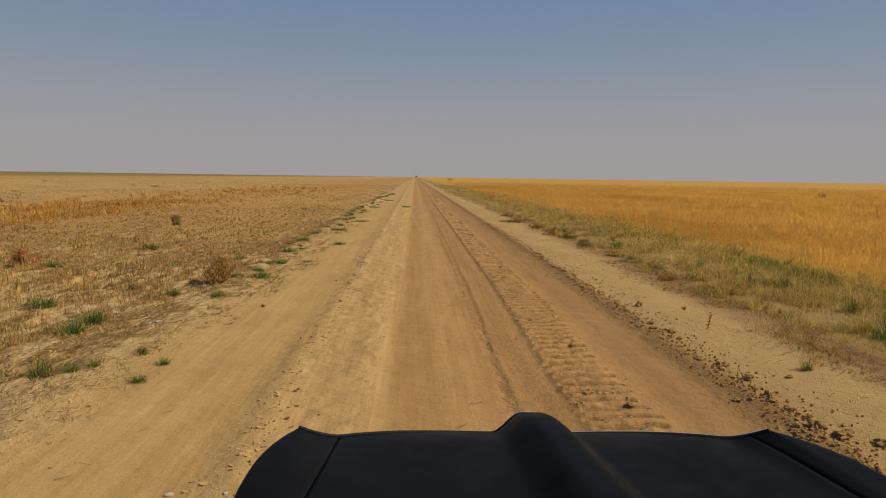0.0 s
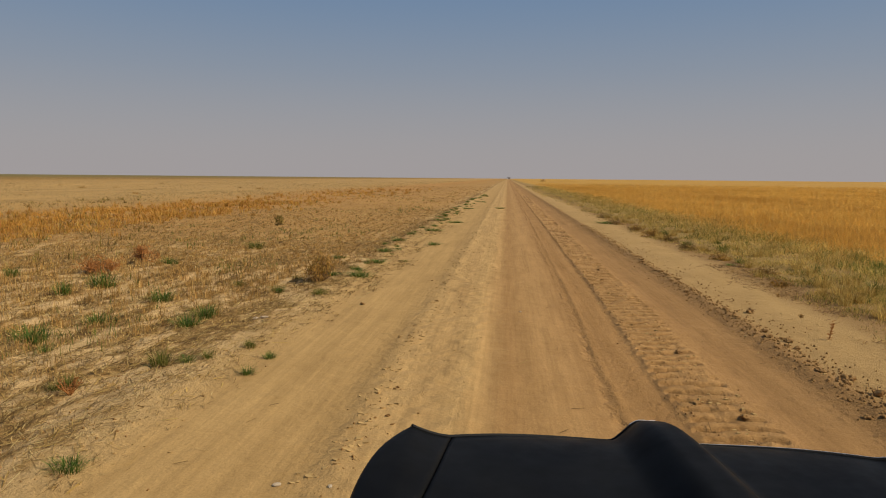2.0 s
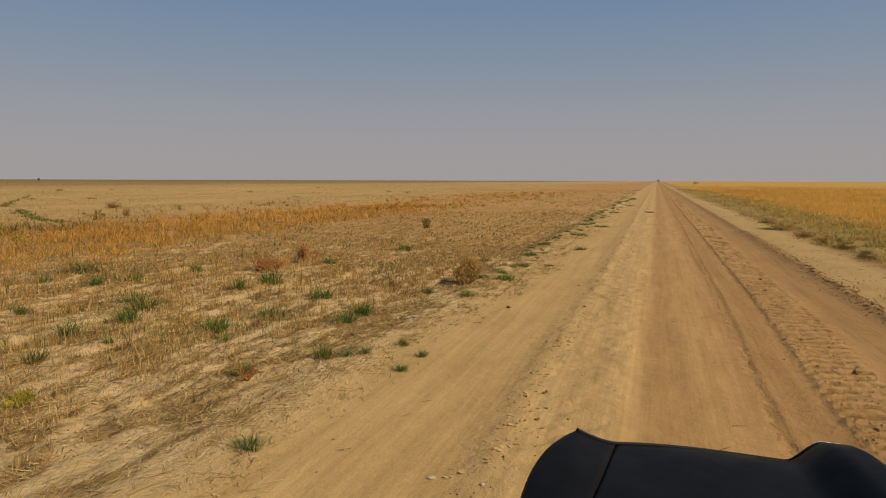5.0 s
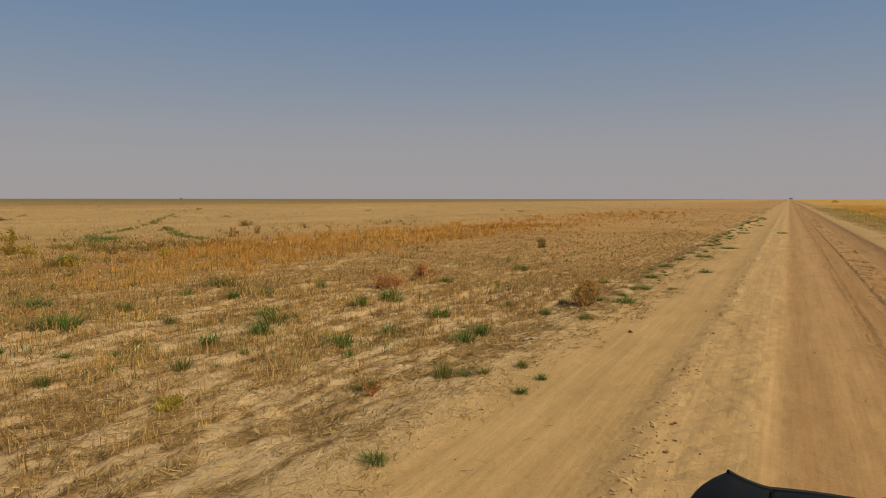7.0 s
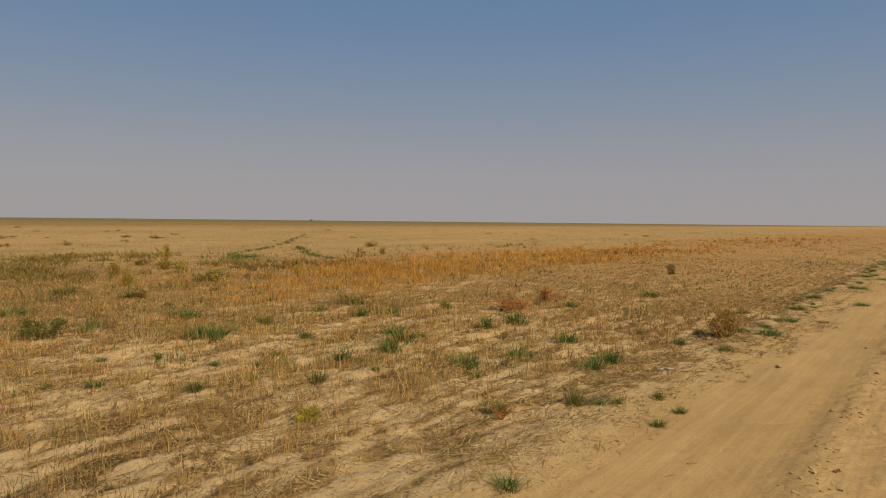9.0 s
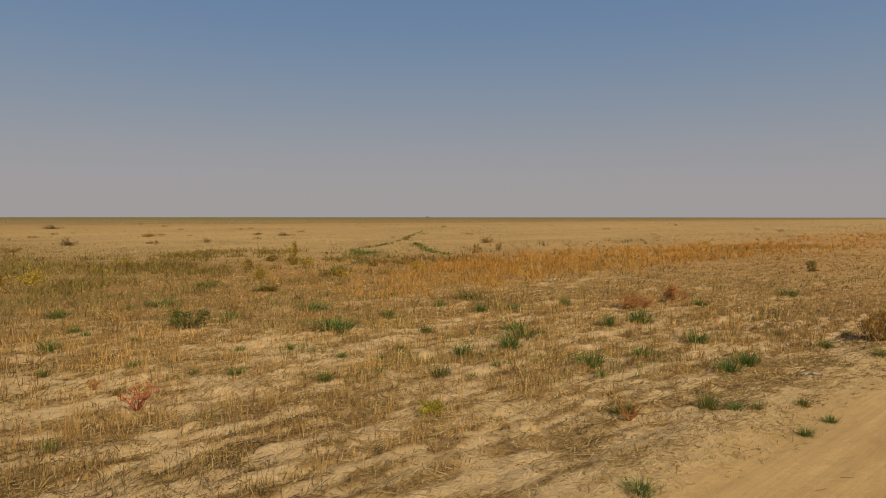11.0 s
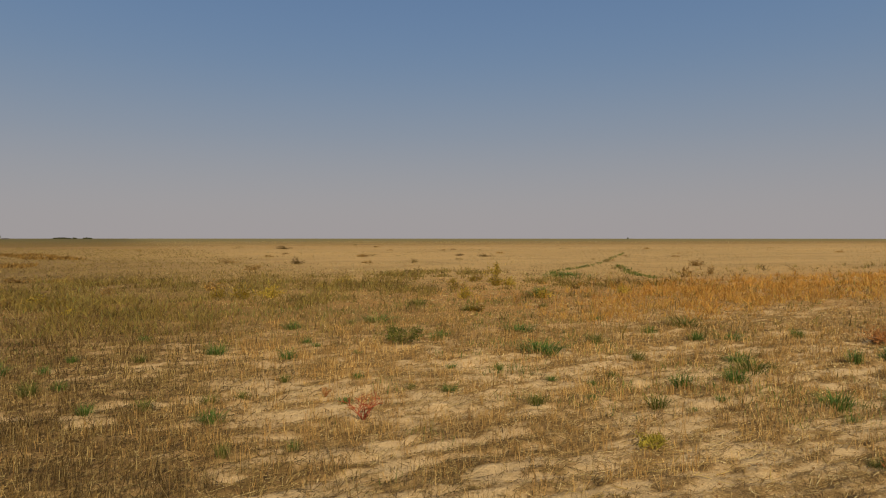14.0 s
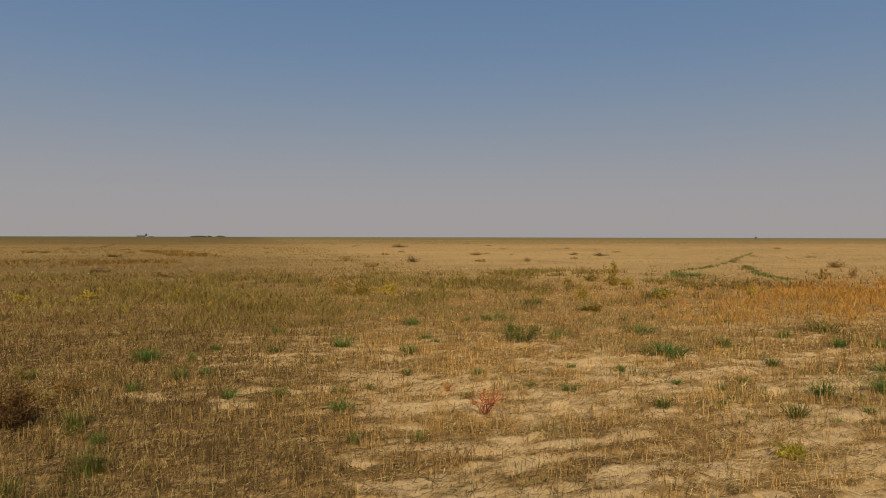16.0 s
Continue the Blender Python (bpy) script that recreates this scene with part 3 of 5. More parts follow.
    for m, mat_, nm, lb in ((pale, PALE, "fallow_grass", "short pale straw-coloured grass of the fallow field"), (~pale, SOFT_BROWN, "brown_fallow_grass", "short soft brown grass of the fallow field")):
        blades(nm, x[m], y[m], rng.uniform(0.03, 0.09, m.sum()), np.maximum(0.02, 0.0010 * apart(x[m], y[m])), 0.8, mat_, lb, "grass", bent=False, tip=0.3)
    x, y = fan(170, 16.0, 12, 130, 45, 118)
    p = step(11, 16, -x) * step(12, 5, y) * step(0.36, 0.6, 0.5 * fbm(x * 0.3, y * 0.2, 141, 3) + 0.5 * fbm(x * 1.1, y * 0.6, 143, 3))
    x, y = keep(x, y, p)
    blades("brown_grass", x, y, rng.uniform(0.03, 0.13, len(x)), np.maximum(0.012, 0.0010 * apart(x, y)), 0.9, SOFT_BROWN, "low soft brown grass covering the field", "grass", tip=0.3)
    # burnt orange weeds in two low banks on the fallow
    x = np.concatenate([rng.normal(-52, 1.6, 2600), rng.uniform(-92, -66, 2600)])
    y = np.concatenate([rng.uniform(-24, -6, 2600), rng.uniform(-15, -2.5, 2600)])
    y[2600:] = y[2600:] * 0.35 + (-9.0 + 0.42 * (x[2600:] + 78)) * 0.65
    x, y = keep(x, y, step(0.36, 0.55, fbm(x * 0.25, y * 0.35, 145, 3)))
    blades("orange_weeds", x, y, rng.uniform(0.06, 0.26, len(x)), rng.uniform(0.05, 0.12, len(x)), 0.9, BURNT, "burnt orange dry weeds in a bank across the fallow", "weeds", tip=0.4)


def grow_right():
    x, y = fan(3000, 8.0, 6, 160, -62, 0)
    inner = 4.75 + 0.9 * (fbm(y * 0.25, y * 0, 111, 3) - 0.5) * 2 - 0.012 * np.minimum(y, 90)
    p = step(0, 0.5, x - inner) * (1 - 0.97 * step(8.0, 10.8, x + 1.5 * (fbm(x * 0.3, y * 0.2, 113, 3) - 0.5))) * step(0.18, 0.42, fbm(x * 1.0, y * 0.7, 115, 3) + 0.4 * step(5.0, 5.7, x))
    x, y = keep(x, y, p * (0.6 + 0.4 * step(0.35, 0.55, fbm(x * 2.2, y * 2.2, 127, 3))))
    r = apart(x, y)
    green = 0.20 + 0.20 * step(0.45, 0.65, fbm(x * 0.35, y * 0.18, 117, 3)) + 1.3 * np.exp(-((x - 9.4 + 0.09 * y) / 0.65) ** 2) * step(22, 17, y) * step(0.35, 0.5, fbm(x * 0.8, y * 0.5, 118, 3))
    g = rng.uniform(0, 1, len(x)) < np.clip(green, 0, 1) * 0.9
    a, b = fan(700, 8.0, 6, 40, -62, 0)
    q = 1.5 * np.exp(-((a - 4.75) / 0.42) ** 2) * step(0.42, 0.58, fbm(a * 1.5, b * 0.9, 129, 3)) + 0.02 * band(3.3, 5, 0.3, a) * step(0.45, 0.6, fbm(a * 1.1, b * 0.7, 147, 3))
    a, b = keep(a, b, q)
    lying("verge_litter", a, b, rng.uniform(0.03, 0.10, len(a)), np.maximum(0.004, 0.0007 * apart(a, b)), RUST, "dead brown grass litter at the foot of the verge")
    a, b = rng.uniform(-5.2, -2.6, 300), 2.6 + 9 * rng.uniform(0, 1, 300) ** 1.3
    lying("loose_straw", a, b, rng.uniform(0.06, 0.19, 300), rng.uniform(0.004, 0.007, 300), VERGE, "long pale straws lying loose at the field's edge")
    a, b = rng.uniform(-3.1, 3.0, 90), 3.4 + 16 * rng.uniform(0, 1, 90) ** 1.5
    lying("loose_straw", a, b, rng.uniform(0.04, 0.13, 90), np.full(90, 0.005), LITTER, "single straws blown onto the dirt track")
    for m, mat_, nm, lb in ((~g, VERGE, "verge_grass", "dry straw-yellow grass on the verge"), (g, VERGE_GREEN, "green_verge_grass", "half-green grass in a hollow of the verge")):
        a, b = x[m], y[m]
        blades(nm, a, b, rng.uniform(0.05, 0.15, len(a)) * (0.35 + 1.2 * step(0.3, 0.7, fbm(a * 2.2, b * 2.2, 127, 3))) * (0.55 + 0.5 * step(4.8, 7.5, a)), np.maximum(0.004, 0.00055 * r[m]), 1.0, mat_, lb, tip=0.15)
    x, y = fan(1150, 13.0, 9, 500, -62, 0)
    p = step(7.2, 10.5, x + 1.5 * (fbm(x * 0.3, y * 0.2, 113, 3) - 0.5)) * (0.55 + 0.45 * step(0.35, 0.6, fbm(x * 0.2, y * 0.2, 119, 3))) * (1 - step(50, 300, apart(x, y)))
    x, y = keep(x, y, p)
    r = apart(x, y)
    blades("golden_grass", x, y, rng.uniform(0.10, 0.33, len(x)) * (0.45 + 0.55 * step(7.5, 11.5, x)) * (0.6 + 0.8 * fbm(x * 0.5, y * 0.5, 121, 4)), np.maximum(0.0045, 0.0005 * r), 0.95, GOLD, "tall golden dry grass standing in the field", tip=0.3, bent=False)


grow_field()
grow_right()


# ---- plants, clods and stones ----
def part(name, bm, material_, parent, label=""):
    me = bpy.data.meshes.new(name)
    bm.to_mesh(me)
    bm.free()
    me.materials.append(material_)
    ob = new(name, me)
    ob.parent = parent
    return tagged(ob, label)


def strip(bm, pts, w0, w1, side):
    """A tapering leaf along the points."""
    prev = None
    n = len(pts) - 1
    for i, p in enumerate(pts):
        w = (w0 + (w1 - w0) * i / n) / 2
        a, b = bm.verts.new(p - side * w), bm.verts.new(p + side * w)
        if prev:
            bm.faces.new((prev[0], prev[1], b, a))
        prev = (a, b)


def stalk(bm, pts, r0, r1, sides=4):
    """A tapering round stem along the points."""
    rings = []
    n = len(pts) - 1
    for i, p in enumerate(pts):
        d = (pts[min(i + 1, n)] - pts[max(i - 1, 0)]).normalized()
        u = d.orthogonal().normalized()
        v = d.cross(u)
        r = r0 + (r1 - r0) * i / n
        rings.append([bm.verts.new(p + (u * math.cos(2 * math.pi * k / sides) + v * math.sin(2 * math.pi * k / sides)) * r) for k in range(sides)])
    for a, b in zip(rings, rings[1:]):
        for k in range(sides):
            bm.faces.new((a[k], a[(k + 1) % sides], b[(k + 1) % sides], b[k]))
    bm.faces.new(rings[-1])
    bm.faces.new(rings[0][::-1])


def tuft_mesh(seed, count, material_, flat=0.6):
    """A tuft of arching blades, one metre across."""
    rnd = random.Random(seed)
    bm = bmesh.new()
    for _ in range(count):
        a = rnd.uniform(0, 2 * math.pi)
        out = Vector((math.cos(a), math.sin(a), 0))
        side = Vector((-out.y, out.x, 0))
        b = out * rnd.uniform(0.0, 0.34) + side * rnd.uniform(-0.12, 0.12)
        reach, up = rnd.uniform(0.08, 0.42), rnd.uniform(0.30, 0.85) * (1 - flat * rnd.random())
        pts = [b, b + out * reach * 0.3 + Vector((0, 0, up * 0.62)), b + out * reach * 0.72 + Vector((0, 0, up)), b + out * reach * 1.15 + Vector((0, 0, up * rnd.uniform(0.75, 1.1)))]
        w = rnd.uniform(0.012, 0.028)
        strip(bm, pts, w, w * 0.15, (side + out * rnd.uniform(-0.5, 0.5)).normalized())
    me = bpy.data.meshes.new("grass_tuft")
    bm.to_mesh(me)
    bm.free()
    me.materials.append(material_)
    return me


def ground_at(x, y):
    return float(height(np.array([x]), np.array([y]))[0])


def plant_tufts(name, meshes, places, label, group, lift=0.58, low=0.14, high=0.27):
    rnd = random.Random(len(places))
    for i, (x, y, w) in enumerate(places):
        ob = new(name, meshes[i % len(meshes)])
        s = max(w, 0.12) * 1.5
        ob.matrix_basis = pose(x, y, ground_at(x, y) - 0.01, 0, 0, rnd.uniform(0, 360)) @ Matrix.Diagonal((s, s, min(max(s * lift, low), high) * rnd.uniform(0.85, 1.25), 1))
        if x > -3.6 and y > 9:
            ob.scale.z *= 0.5
        tagged(ob, label, "grass tuft", group)


GREEN_MESHES = [tuft_mesh(k, 170, GREEN) for k in range(4)]
DULL_MESHES = [tuft_mesh(20 + k, 150, DULL, 0.45) for k in range(4)]
plant_tufts("grass_tuft", GREEN_MESHES, (
    (-4.01, 8.32, 0.28), (-4.0, 7.81, 0.3), (-5.16, 9.29, 0.32), (-2.85, 12.25, 0.43), (-2.89, 14.25, 0.37),
    (-3.09, 16.26, 0.35), (-2.66, 23.45, 0.5), (-2.23, 28.0, 0.6), (-2.11, 18.55, 0.32), (-2.5, 40.97, 0.7),
    (-0.49, 41.5, 0.5), (-6.84, 10.49, 0.42), (-5.19, 7.85, 0.36), (-12.03, 5.13, 0.33), (-12.05, 6.9, 0.52),
    (-14.96, 4.91, 0.66), (-9.81, 5.9, 0.62), (-6.99, 6.19, 0.27), (-9.46, 9.87, 0.52), (-28.41, 19.96, 1.18),
    (-3.01, 28.76, 0.49), (-11.33, -1.99, 0.37), (-11.92, 1.01, 0.34), (-11.02, 1.99, 0.27), (-14.38, 2.82, 0.36)), "fresh green grass tuft among dry straw", "green tufts in the field")
plant_tufts("grass_tuft", [m for pair in zip(DULL_MESHES, GREEN_MESHES) for m in pair], (
    (-3.42, 6.09, 0.21), (-3.2, 6.2, 0.14), (-3.06, 6.35, 0.13), (-2.51, 6.61, 0.12), (-2.86, 6.93, 0.13), (-2.52, 6.03, 0.1), (-2.37, 14.77, 0.19),
    (4.85, 15.06, 0.2), (3.98, 6.37, 0.1), (-2.83, 3.86, 0.18), (-4.67, 11.05, 0.2), (-4.95, 6.53, 0.14),
    (-6.83, 3.87, 0.19), (-7.85, 3.29, 0.18), (-9.03, 11.2, 0.24), (-7.89, 4.8, 0.14), (-10.52, -3.3, 0.22),
    (-9.04, 2.49, 0.14), (-8.67, 0.58, 0.21), (-7.8, 0.5, 0.25), (-8.61, -0.12, 0.21), (-7.99, 1.99, 0.17),
    (-6.04, -2.16, 0.2)), "small green grass tuft on sandy soil", "green tufts in the field")
plant_tufts("grass_tuft", (DULL_MESHES[0], GREEN_MESHES[1], DULL_MESHES[2], GREEN_MESHES[3]), (
    (-6.55, 16.59, 0.46), (4.15, 29.07, 0.63), (-7.19, 7.67, 0.53), (-5.38, 6.91, 0.37), (-6.27, 5.1, 0.27),
    (-6.84, 7.0, 0.33), (-11.2, 10.54, 0.65), (-6.86, 9.53, 0.25), (-15.86, 7.73, 0.44), (-18.84, 11.85, 0.56),
    (-7.66, 5.61, 0.16), (-8.83, 4.55, 0.13), (-9.32, 1.57, 0.14), (-11.35, -1.35, 0.17), (-9.81, -1.35, 0.24),
    (-9.19, -1.83, 0.16), (-7.78, -2.13, 0.25), (-7.17, -1.78, 0.12), (-6.35, -1.67, 0.25), (-6.45, 1.04, 0.1),
    (-6.56, 0.46, 0.13), (-10.69, 9.09, 0.24)), "half-dry green grass tuft among stubble", "faded tufts in the field", 0.65, 0.16, 0.28)
plant_tufts("grass_tuft", GREEN_MESHES + DULL_MESHES[:2], (
    (-11.8, -2.05, 0.23), (-10.1, -1.06, 0.18), (-8.58, -0.7, 0.18), (-12.1, -1.04, 0.18), (-11.61, -0.12, 0.2),
    (-8.66, 0.96, 0.16), (-10.9, 3.09, 0.15), (-11.87, 2.66, 0.16), (-14.0, -0.01, 0.2), (-12.43, 2.62, 0.22),
    (-14.69, 4.17, 0.2), (-14.59, 4.58, 0.25), (-13.02, 9.59, 0.24), (-7.5, 5.17, 0.09), (-9.28, 3.99, 0.15),
    (-11.77, 4.89, 0.26), (-10.19, 7.34, 0.32), (-8.55, 6.86, 0.22), (-7.74, 8.13, 0.38), (-9.66, 9.26, 0.27),
    (-7.13, 13.31, 0.31), (-3.77, 10.37, 0.21), (-17.88, 7.17, 0.49), (-8.25, 2.92, 0.14), (-6.72, 4.55, 0.12),
    (-9.39, 5.8, 0.24), (-5.97, 5.34, 0.12), (-6.1, 5.92, 0.11), (-15.91, 10.08, 0.25), (-7.15, 8.09, 0.11),
    (-19.99, 12.74, 0.52), (-9.35, 11.57, 0.2)), "green grass tuft between rows of stubble", "green tufts in the field")


def verge_clumps():
    """Straw-coloured clumps that stand out of the verge."""
    rnd = random.Random(15)
    straw = [tuft_mesh(60 + k, 150, VERGE, 0.5) for k in range(3)] + [tuft_mesh(70, 130, VERGE_GREEN, 0.5)]
    for _ in range(70):
        y = 4.5 + 30 * rnd.random() ** 1.5
        x = 5.0 - 0.012 * y + abs(rnd.gauss(0, 1.1))
        s = rnd.uniform(0.22, 0.5)
        ob = new("grass_clump", rnd.choice(straw))
        ob.matrix_basis = pose(x, y, ground_at(x, y) - 0.01, 0, 0, rnd.uniform(0, 360)) @ Matrix.Diagonal((s, s, rnd.uniform(0.2, 0.36), 1))
        tagged(ob, "dry straw-yellow grass clump on the verge", "grass clump", "clumps on the verge")


verge_clumps()


def creeping_edge():
    """Low green weeds that follow the track's left edge into the distance."""
    rnd = random.Random(5)
    y = 9.5
    while y < 75:
        y += rnd.uniform(0.2, 0.75) * (1 + y / 45)
        if rnd.random() < 0.85:
            x = -3.3 + rnd.gauss(0, 0.30) + 0.010 * min(y, 60)
            w = rnd.uniform(0.10, 0.34) * (1 + y / 80)
            ob = new("grass_tuft", rnd.choice(GREEN_MESHES + DULL_MESHES[:1]))
            ob.matrix_basis = pose(x, y, ground_at(x, y) - 0.01, 0, 0, rnd.uniform(0, 360)) @ Matrix.Diagonal((w, w * 1.4, min(w * 0.5, 0.14), 1))
            tagged(ob, "low green grass along the edge of the dirt track", "grass tuft", "green tufts along the track")


creeping_edge()


def bush(name, x, y, wide, tall, leaves, material_, label, category, seed, stems=9, pointed=0.5, leaf=0.05, rise=0.5):
    """A bush of forked stems with small leaves on them."""
    rnd = random.Random(seed)
    root = new(name)
    root.matrix_basis = pose(x, y, ground_at(x, y) - 0.01)
    tagged(root, label, category)
    bs, bl = bmesh.new(), bmesh.new()
    tips = []
    for i in range(stems):
        a = rnd.uniform(0, 2 * math.pi)
        out = rnd.uniform(0.1, 0.5) * wide
        up = tall * rnd.uniform(0.6, 1.0) * (1 - 1.6 * pointed * out / wide)
        p0, p1 = Vector((0.02 * math.cos(a), 0.02 * math.sin(a), 0)), Vector((math.cos(a) * out * 0.72, math.sin(a) * out * 0.72, up * 0.38))
        p2 = Vector((math.cos(a) * out, math.sin(a) * out, up))
        stalk(bs, [p0, p1, p2], 0.007 + 0.006 * tall, 0.003)
        tips.append((p0, p1, p2))
        for _ in range(2):
            q = p1.lerp(p2, rnd.random())
            e = q + Vector((rnd.gauss(0, 0.14) * wide, rnd.gauss(0, 0.14) * wide, rnd.uniform(0.05, 0.22) * tall))
            stalk(bs, [q, e], 0.004, 0.002, 3)
            tips.append((q, q.lerp(e, 0.5), e))
    for _ in range(leaves):
        p0, p1, p2 = rnd.choice(tips)
        t = rnd.random()
        p = p0.lerp(p1, t * 2) if t < 0.5 else p1.lerp(p2, t * 2 - 1)
        d = Vector((rnd.gauss(0, 1), rnd.gauss(0, 1), rnd.gauss(rise, 0.7))).normalized()
        side = d.orthogonal().normalized()
        p = p + Vector((rnd.gauss(0, 0.05), rnd.gauss(0, 0.05), rnd.gauss(0, 0.04))) * wide
        p.z = max(p.z, 0.015)
        k = leaf * rnd.uniform(0.6, 1.4)
        strip(bl, [p, p + d * k * 0.5, p + d * k], k * 0.26, k * 0.06, side)
    part("stems", bs, TWIG, root)
    part("leaves", bl, material_, root)
    return root


bush("dry_shrub", -3.36, 11.45, 0.60, 0.58, 1000, SHRUB, "dry olive-brown shrub beside the dirt track", "shrub", 1, 30, 0.62, 0.055, 1.2)
bush("green_shrub", -8.71, 24.42, 0.40, 0.50, 420, OLIVE, "small dark green pointed shrub in the stubble", "shrub", 2, 9, 0.7, 0.07)
bush("low_shrub", -11.63, 4.17, 0.80, 0.32, 1500, DULL, "low dull green shrub in the stubble", "shrub", 3, 14, 0.3, 0.05)
bush("tall_weed", -26.67, 14.63, 0.85, 1.15, 460, YELLOW_WEED, "tall yellow-green weed standing above the field", "weed", 4, 8, 0.8, 0.10)
bush("brown_shrub", -7.99, -2.73, 0.85, 0.46, 3200, RUST, "dark rusty brown dry shrub in the stubble", "shrub", 5, 16, 0.4, 0.045)
bush("brown_shrub", -9.10, -2.45, 0.42, 0.28, 500, SHRUB, "small dark olive shrub in the stubble", "shrub", 6, 9, 0.4, 0.045)
bush("yellow_cushion", -5.28, 4.08, 0.42, 0.10, 1000, LIME, "low yellow-green cushion plant on bare soil", "plant", 7, 14, 0.2, 0.035)
bush("russet_weed", -7.8, 11.9, 0.95, 0.32, 900, RUSSET, "russet dry weed in the stubble", "weed", 8, 14, 0.4, 0.06)
bush("russet_weed", -7.8, 13.5, 0.75, 0.36, 700, RUSSET, "russet dry weed in the stubble", "weed", 9, 12, 0.4, 0.06)


def red_plant(x, y, size, seed, label, material_=RED):
    """A sprawling plant of bare red stems."""
    rnd = random.Random(seed)
    root = new("red_plant")
    root.matrix_basis = pose(x, y, ground_at(x, y) - 0.005)
    tagged(root, label, "plant", "red plants in the field")
    for i in range(12):
        bm = bmesh.new()
        a = rnd.uniform(0, 2 * math.pi)
        d = Vector((math.cos(a), math.sin(a), 0))
        pts = [Vector((0, 0, 0))]
        for k in range(1, 5):
            s = d.cross(Vector((0, 0, 1))) * rnd.gauss(0, 0.06) * size
            pts.append(d * size * 0.11 * k + s + Vector((0, 0, size * (0.18 * k - 0.012 * k * k) * rnd.uniform(0.7, 1.1))))
        stalk(bm, pts, 0.0062, 0.003)
        for k in (2, 3, 4):
            q = pts[k]
            for _ in range(2):
                e = q + Vector((rnd.gauss(0, 0.10), rnd.gauss(0, 0.10), rnd.uniform(0.02, 0.13))) * size
                stalk(bm, [q, e], 0.0035, 0.0015, 3)
        part("stem", bm, material_, root, "branching stem")


red_plant(-7.22, 1.96, 0.46, 11, "bright red sprawling stems of a weed in the stubble")
red_plant(-8.38, 1.86, 0.18, 12, "thin russet stems of a small weed in the stubble", RUSSET)
red_plant(-3.75, 5.20, 0.22, 13, "russet-stemmed weed on pale soil", RUSSET)
plant_tufts("grass_tuft", DULL_MESHES, ((-3.86, 5.35, 0.17), (-3.95, 5.3, 0.14)), "half-dry greyish green grass tuft", "faded tufts in the field")


def sprig(x, y, tall, material_, label, seed):
    rnd = random.Random(seed)
    root = new("dry_sprig")
    root.matrix_basis = pose(x, y, ground_at(x, y) - 0.01)
    tagged(root, label, "plant", "dry sprigs on the bare strip")
    bm, bl = bmesh.new(), bmesh.new()
    for _ in range(3):
        a = rnd.uniform(0, 2 * math.pi)
        o = Vector((math.cos(a), math.sin(a), 0)) * tall * rnd.uniform(0.05, 0.35)
        pts = [Vector((0, 0, 0)), o * 0.5 + Vector((0, 0, tall * 0.5)), o + Vector((0, 0, tall * rnd.uniform(0.7, 1.0)))]
        stalk(bm, pts, 0.003, 0.0015)
        for _ in range(14):
            p = pts[1].lerp(pts[rnd.choice((0, 2))], rnd.random())
            d = Vector((rnd.gauss(0, 1), rnd.gauss(0, 1), 0.5)).normalized()
            strip(bl, [p, p + d * 0.022, p + d * 0.04], 0.012, 0.002, d.orthogonal().normalized())
    part("stem", bm, material_, root)
    part("leaves", bl, material_, root)


sprig(3.78, 8.21, 0.24, RUSSET, "reddish dry sprig standing on bare sand", 1)
sprig(3.98, 9.46, 0.07, STRAW, "small dry twiggy sprig on bare sand", 2)
sprig(4.35, 11.2, 0.07, STRAW, "small dry twiggy sprig on bare sand", 3)


def clod_mesh(seed, material_, name, rough=0.35, sub=2):
    bm = bmesh.new()
    bmesh.ops.create_icosphere(bm, subdivisions=sub, radius=0.5)
    for v in bm.verts:
        n = noise.noise(v.co * 2.3 + Vector((seed * 7.1, 0, 0))) + 0.6 * noise.noise(v.co * 6.0 + Vector((0, seed * 3.3, 0))) + 0.3 * noise.noise(v.co * 13.0 + Vector((0, 0, seed * 1.7)))
        v.co *= 1 + rough * n
        v.co.z *= 0.72
    me = bpy.data.meshes.new(name)
    bm.to_mesh(me)
    bm.free()
    me.materials.append(material_)
    return me


CLODS = [clod_mesh(k, SOIL, "soil_clod", 0.75, 3) for k in range(6)]
STONES = [clod_mesh(30 + k, STONE, "pale_stone", 0.25) for k in range(3)]


def clod(x, y, size, rnd, label="dry brown soil clod thrown up beside the wheel track"):
    ob = new("soil_clod", rnd.choice(CLODS))
    ob.matrix_basis = pose(x, y, ground_at(x, y) + size * 0.16, 0, 0, rnd.uniform(0, 360)) @ Matrix.Diagonal((size, size * rnd.uniform(0.7, 1.1), size * rnd.uniform(0.75, 1.1), 1))
    tagged(ob, label, "soil clod", "clods along the track")


